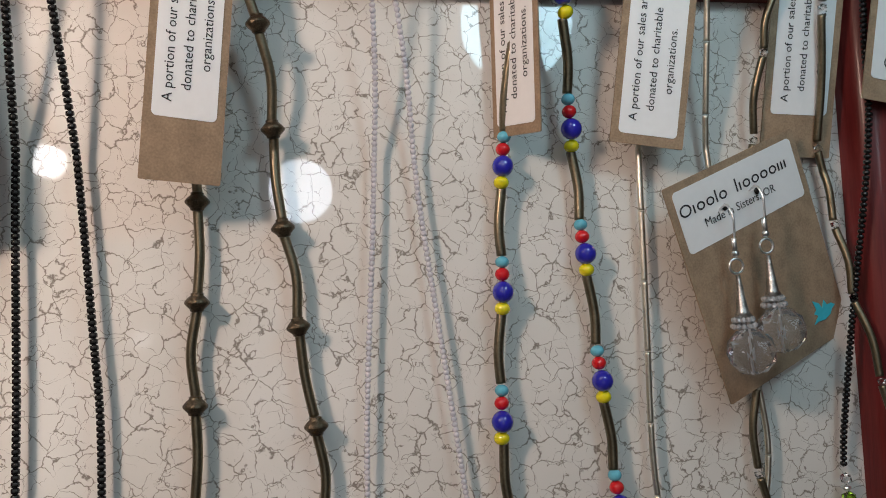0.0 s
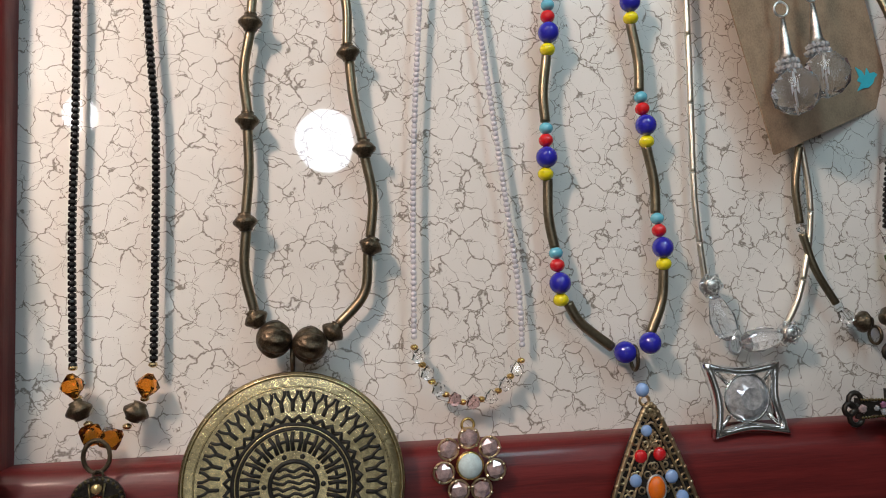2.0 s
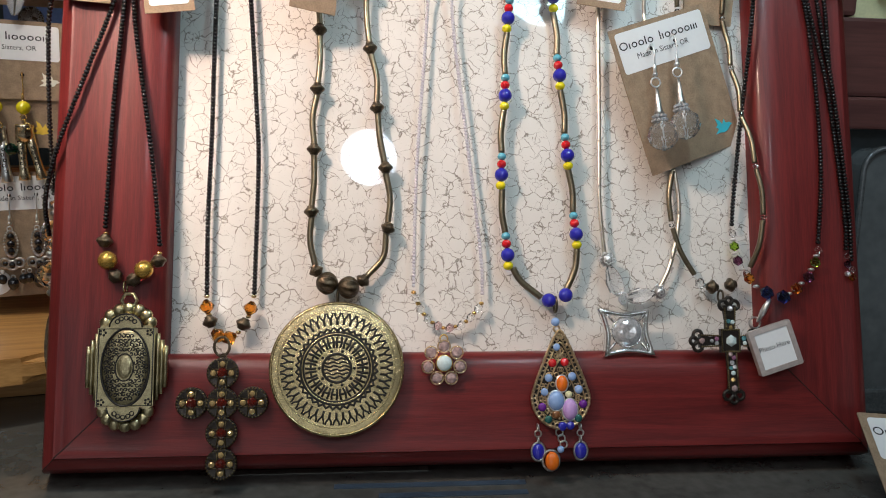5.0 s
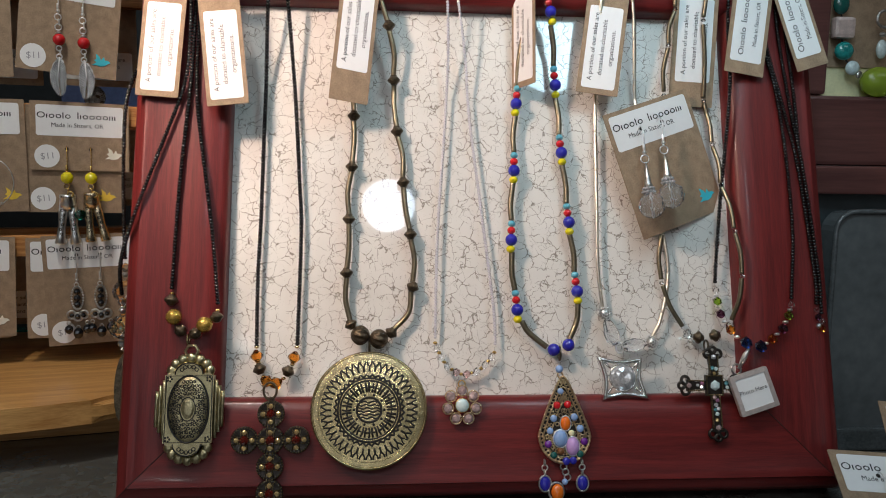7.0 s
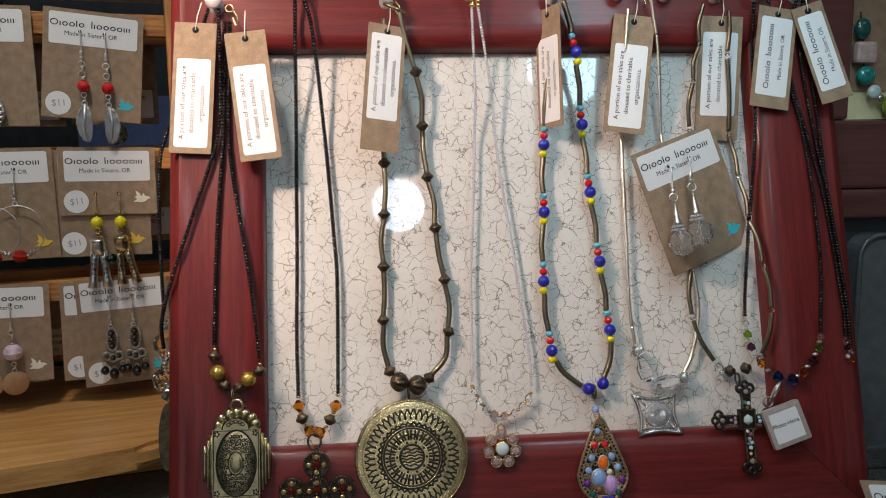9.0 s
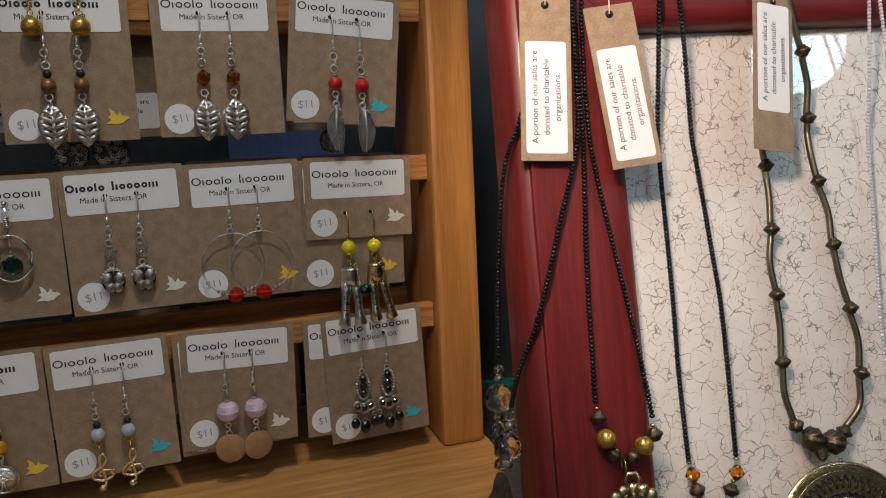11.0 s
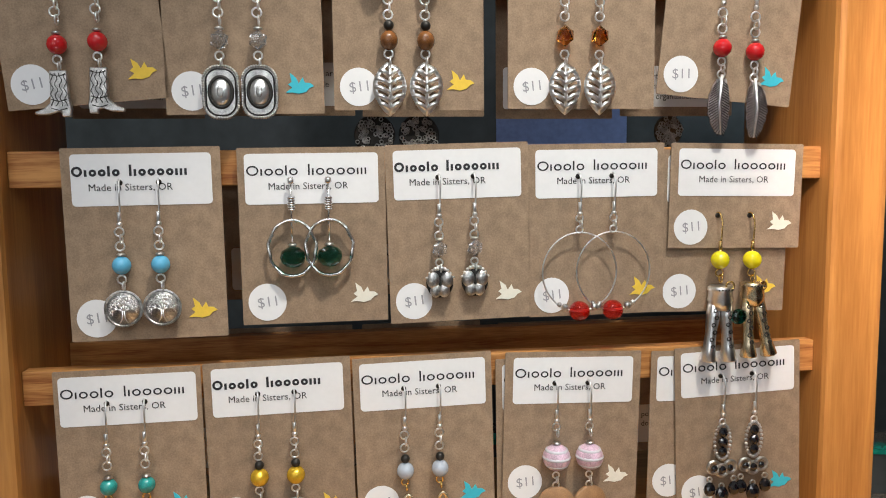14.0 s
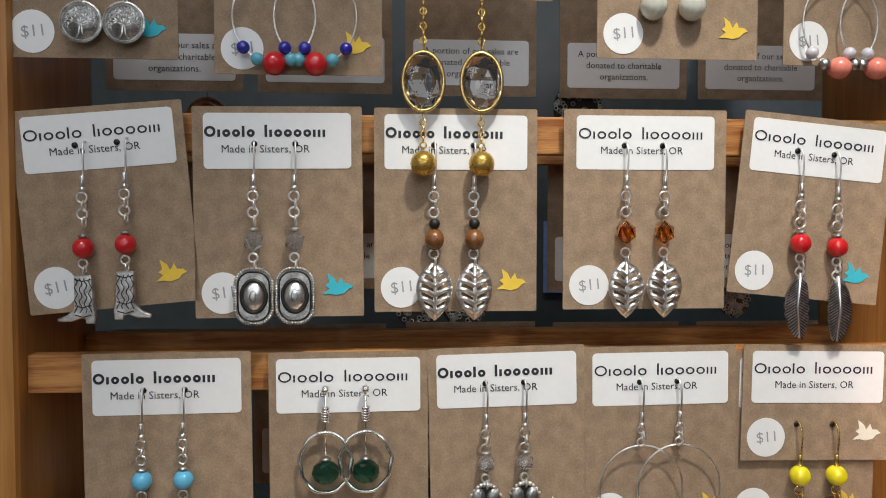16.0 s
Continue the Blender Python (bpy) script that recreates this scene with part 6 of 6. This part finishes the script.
CARDS = [
    # u, top, width, height, tilt, earrings, paper shape, bold, label, shift
    (-450, 428, 76, 92, 0, "tree", TEAL_PAPER, False, "kraft card with silver tree-disc earrings", 8),
    (-358, 426, 76, 96, 0, "hoops_red", YELLOW_PAPER, False, "kraft card with red and blue beaded hoop earrings", 0),
    (-278, 418, 76, 52, 0, "gold_oval", None, True, "short kraft card with long gold and crystal drop earrings", -8),
    (-180, 430, 78, 90, 0, "pearls", YELLOW_PAPER, False, "kraft card with grey pearl drop earrings", -3),
    (-90, 428, 76, 90, 0, "hoops_coral", None, False, "kraft card with coral beaded hoop earrings", -2),
    (-449, 315, 76, 92, 5, "boots", YELLOW_PAPER, False, "kraft card with red bead and boot charm earrings", 4.6),
    (-368, 315.5, 77, 97, 0.5, "hats", TEAL_PAPER, True, "kraft card with clear bead and silver concho earrings", 0),
    (-285.5, 315.5, 76.5, 95, 0, "leaf_brown", YELLOW_PAPER, True, "kraft card with brown stone and silver leaf earrings", 0),
    (-195, 316, 79, 95, 0, "leaf_amber", None, False, "kraft card with amber crystal and silver leaf earrings", 0),
    (-108, 313, 76, 88, -5.5, "feathers", TEAL_PAPER, False, "kraft card with red bead and silver feather earrings, tilted", 0),
    (-419, 202.5, 76, 96, 0.5, "turquoise_tree", YELLOW_PAPER, True, "kraft card with turquoise bead and tree-disc earrings", 0),
    (-336, 202, 74, 90, 0.3, "emerald", CREAM_PAPER, False, "kraft card with green crystal hoop earrings", 0),
    (-261.5, 203.5, 75, 93, 1.2, "feet", CREAM_PAPER, True, "kraft card with clear bead and silver feet earrings", 0),
    (-186.5, 203, 75, 92, 0.5, "hoops", YELLOW_PAPER, False, "kraft card with large wire hoops and red beads", 0),
    (-107, 202.5, 76, 57, -1, "gold_boots", CREAM_PAPER, False, "short kraft card with yellow bead and gold charm earrings", 0),
    (-431, 91.5, 72, 86, 0.5, "clef_green", TEAL_PAPER, False, "kraft card with green bead and treble clef earrings", 0),
    (-356.5, 93, 75, 93, 1, "gold_tree", YELLOW_PAPER, True, "kraft card with gold bead and tree-disc earrings", 0),
    (-281, 92.5, 74, 91, 1.2, "clef_grey", TEAL_PAPER, False, "kraft card with grey bead and treble clef earrings", 0),
    (-198, 91, 76, 84, -1.5, "pink_wood", CREAM_PAPER, False, "kraft card with striped bead and wooden disc earrings", 0),
    (-104, 91.5, 74, 95, 2, "chandelier", TEAL_PAPER, False, "kraft card with black stone chandelier earrings", 0),
]
for u, top, w, h, tilt, style, shape, bold, label, shift in CARDS:
    m = RACK @ Matrix.Translation((u * MM, 0.1978, top * MM)) @ pose(0, 0, 0, 0, -tilt, 0)
    earring_card(m, label, w, h, shape, bold)
    hz = -17.2 if style != "gold_boots" else -39
    for mate, x in ((0, -10.5), (1, 8.0)):
        earring(m @ Matrix.Translation(((x * (1.45 if style == "gold_oval" else 1.0) + shift) * MM, -0.0012, hz * MM)) @ pose(0, 0, 0, 0, tilt, 0), style, mate, label.replace("short ", "").replace("kraft card with ", "single earring of the ").replace(" earrings", " pair").split(",")[0])
# cards tucked behind others
for u, top, w, h, tilt in ((-112, 199, 74, 89, -1), (-116, 88, 74, 86, -1), (-204, 88, 74, 84, 0.5)):
    m = RACK @ Matrix.Translation((u * MM, 0.2005, top * MM)) @ pose(0, 0, 0, 0, -tilt, 0)
    earring_card(m, "kraft earring card tucked behind another", w, h, YELLOW_PAPER if h > 88 else None)


def back_card(u, top):
    m = RACK @ Matrix.Translation((u * MM, 0.2835, top * MM))
    t = thing("earring_card", "back of a kraft card on the far side of the rack", "earring card", m, "cards on the rear of the rack")
    part("card", plate([(x * MM, z * MM) for x, z in rounded(-38, 38, -92, 0, 0.8)], 0.0, -0.0006), KRAFT, t, smooth=False)
    part("sticker", plate([(x * MM, z * MM) for x, z in rounded(-33.5, 33.5, -86, -60, 2.0)], -0.0007, -0.0009), PAPER, t, "white paper sticker", smooth=False)
    for k, line in enumerate(TAG_LINES):
        piece("print", words(line, 0.0052), INK, t, smooth=False, m=pose(0, -0.0011, (-66.5 - 6.5 * k) * MM))


for top in (427, 315, 203, 92):
    for u in (-436, -352, -268, -184, -100):
        back_card(u + random.Random(u + top).uniform(-5, 5), top + random.Random(u * top).uniform(-2, 1))


def rear_charm(u, z, r, mat, wide, label):
    t = thing("earring", label, "earring", RACK @ Matrix.Translation((u * MM, 0.292, z * MM)), "earrings on the rear of the rack")
    part("hook", tube([(0, 0, 0.016), (0, 0.002, 0.011), (0, 0, r * MM)], 0.0004, 5), OLD_SILVER, t)
    if wide:
        part("charm", ring((0, 0, 0), r * MM, 0.0032, n=28, seg=8), mat, t)
    else:
        c = part("charm", lathe([(r * 0.95 * MM, -0.0008), (r * MM, 0), (r * 0.95 * MM, 0.0008)], axis=(0, -1, 0), seg=26), mat, t, smooth=False)
        bm = bmesh.new()
        rng = random.Random(int(u))
        for k in range(70):
            a, q = rng.uniform(0, 6.28), math.sqrt(rng.random()) * r * 0.92
            add_ring(bm, (q * math.cos(a) * MM, -0.0010, q * math.sin(a) * MM), 0.0012, 0.0004, n=7, seg=4)
        part("filigree", bm, OLD_SILVER, c)


rear_charm(-421, 322, 9, BROWN, True, "brown wooden ring earring on the rear side")
rear_charm(-204, 330, 15, BLACKENED, False, "dark silver filigree disc earring on the rear side")
rear_charm(-300, 212, 13, BLACKENED, False, "dark silver filigree disc earring on the rear side")
rear_charm(-272, 212, 13, BLACKENED, False, "dark silver filigree disc earring on the rear side")
rear_charm(-106, 214, 10, BRONZE, False, "dark bronze filigree disc earring on the rear side")

# ---- the earring card on the frame ----
m = FRAME @ Matrix.Translation((0.2900, -0.0186, 0.2055)) @ pose(0, 0, 0, 0, -21.9, 0) @ pose(0, 0, 0, 0, 0, 11.2) @ pose(0, 0, 0, 9, 0, 0)
earring_card(m, "kraft card with crystal ball earrings, hung at a slant", 73.5, 92, TEAL_PAPER, False, dot=False, group="")
for mate, (x, z) in enumerate(((284.6, 184.5), (299.4, 192.0))):
    earring(FRAME @ Matrix.Translation((x * MM, -0.0200 - 0.002 * (1 - mate), z * MM)) @ pose(0, 0, 0, 3, -5, 0), "crystal_ball", mate, "silver earring with a faceted clear crystal ball")


# ---- beside the frame ----
def side_box():
    t = thing("display_box", "dark mahogany display frame with a pale mat on a stand", "display frame", pose(0.455, 0.09, 0.0))
    part("lower_rail", box(-0.055, 0.33, -0.006, 0.045, 0.161, 0.216, bevel=0.003), DARK_MAHOGANY, t, smooth=False)
    part("ledge", box(-0.058, 0.335, -0.014, 0.05, 0.138, 0.1605, bevel=0.002), DARK_MAHOGANY, t, smooth=False)
    part("stile", box(-0.055, -0.0005, -0.006, 0.045, 0.2165, 0.46, bevel=0.003), DARK_MAHOGANY, t, smooth=False)
    part("mat", box(0.0, 0.33, 0.004, 0.012, 0.2165, 0.46), PALE_MAT, t, "pale yellow mat board", smooth=False)
    part("kraft_board", box(0.0012, 0.329, 0.0022, 0.0036, 0.2390, 0.459, bevel=0.0004), KRAFT, t, "kraft board over the mat", smooth=False)
    part("stand", box(-0.05, 0.32, 0.0, 0.04, -0.0685, 0.1375), BACKDROP, t, smooth=False)


side_box()


def acrylic_box():
    t = thing("acrylic_box", "smoky clear acrylic box with rounded corners on the counter", "display box", pose(0.612, 0.0, 0.0))
    part("body", plate([(x, z) for x, z in rounded(-0.152, 0.16, -0.0655, 0.125, 0.016, 6)], 0.086, 0.066), ACRYLIC, t, smooth=False)
    part("rim", tube([Vector((x, 0.0655, z)) for x, z in rounded(-0.152, 0.16, -0.066, 0.125, 0.016, 6)], 0.0022, 6, True), ACRYLIC_EDGE, t, "clear rounded acrylic edge")
    part("base", box(-0.15, 0.158, 0.060, 0.0875, -0.0685, -0.0500, bevel=0.002), ACRYLIC_EDGE, t, smooth=False)


acrylic_box()
t = thing("bracelet", "turquoise, lime and crystal bead bracelet on the pale mat", "bracelet", pose(0.0, 0.085, 0.0))
part("bead", box(0.4565, 0.4740, -0.004, 0.004, 0.2600, 0.2770, bevel=0.0032), ROSE_STONE, t, "pink square stone", smooth=False)
for x, z, r, mt, q in ((0.4675, 0.2508, 0.0078, GREEN_BEAD, 0.95), (0.4755, 0.2378, 0.0058, OPAL, 1), (0.4812, 0.2330, 0.0030, OLD_SILVER, 1), (0.4985, 0.2275, 0.0155, LIME, 0.78), (0.522, 0.231, 0.0085, LIME, 0.8), (0.4625, 0.2868, 0.0066, PINE_GREEN, 1.25), (0.4985, 0.2530, 0.0045, OPAL, 1.7), (0.4985, 0.2645, 0.0030, OLD_SILVER, 0.7)):
    part("bead", ball((x, 0.0, z), r, 14, sz=q, sy=0.6), mt, t)
part("ring", ring((0.4995, 0.0, 0.2765), 0.0065, 0.0012), OLD_SILVER, t)
part("thread", tube([(0.4605, 0.001, 0.300), (0.4640, 0.001, 0.278), (0.4660, 0.001, 0.258), (0.4700, 0.001, 0.244), (0.4800, 0.001, 0.234), (0.4950, 0.001, 0.228)], 0.0006, 5), CORD, t)

for (x, y, z, ry), label in (((0.432, -0.050, -0.026, -5), "kraft card with white bead earrings on the counter"), ((0.500, 0.0, -0.012, -8), "kraft card with blue bead earrings on the counter")):
    m = pose(x, y, z) @ pose(0, 0, 0, -50 if "white" in label else -42, 0, 0) @ pose(0, 0, 0, 0, -ry, 0)
    earring_card(m, label, 76, 64, None, False, dot=False, group="cards on the counter")
    for mate, dx in enumerate((-10.5, 8)):
        earring(m @ Matrix.Translation((dx * MM, -0.0012, -0.0172)), "counter_white" if "white" in label else "counter_blue", mate, "small bead earring on the counter card")
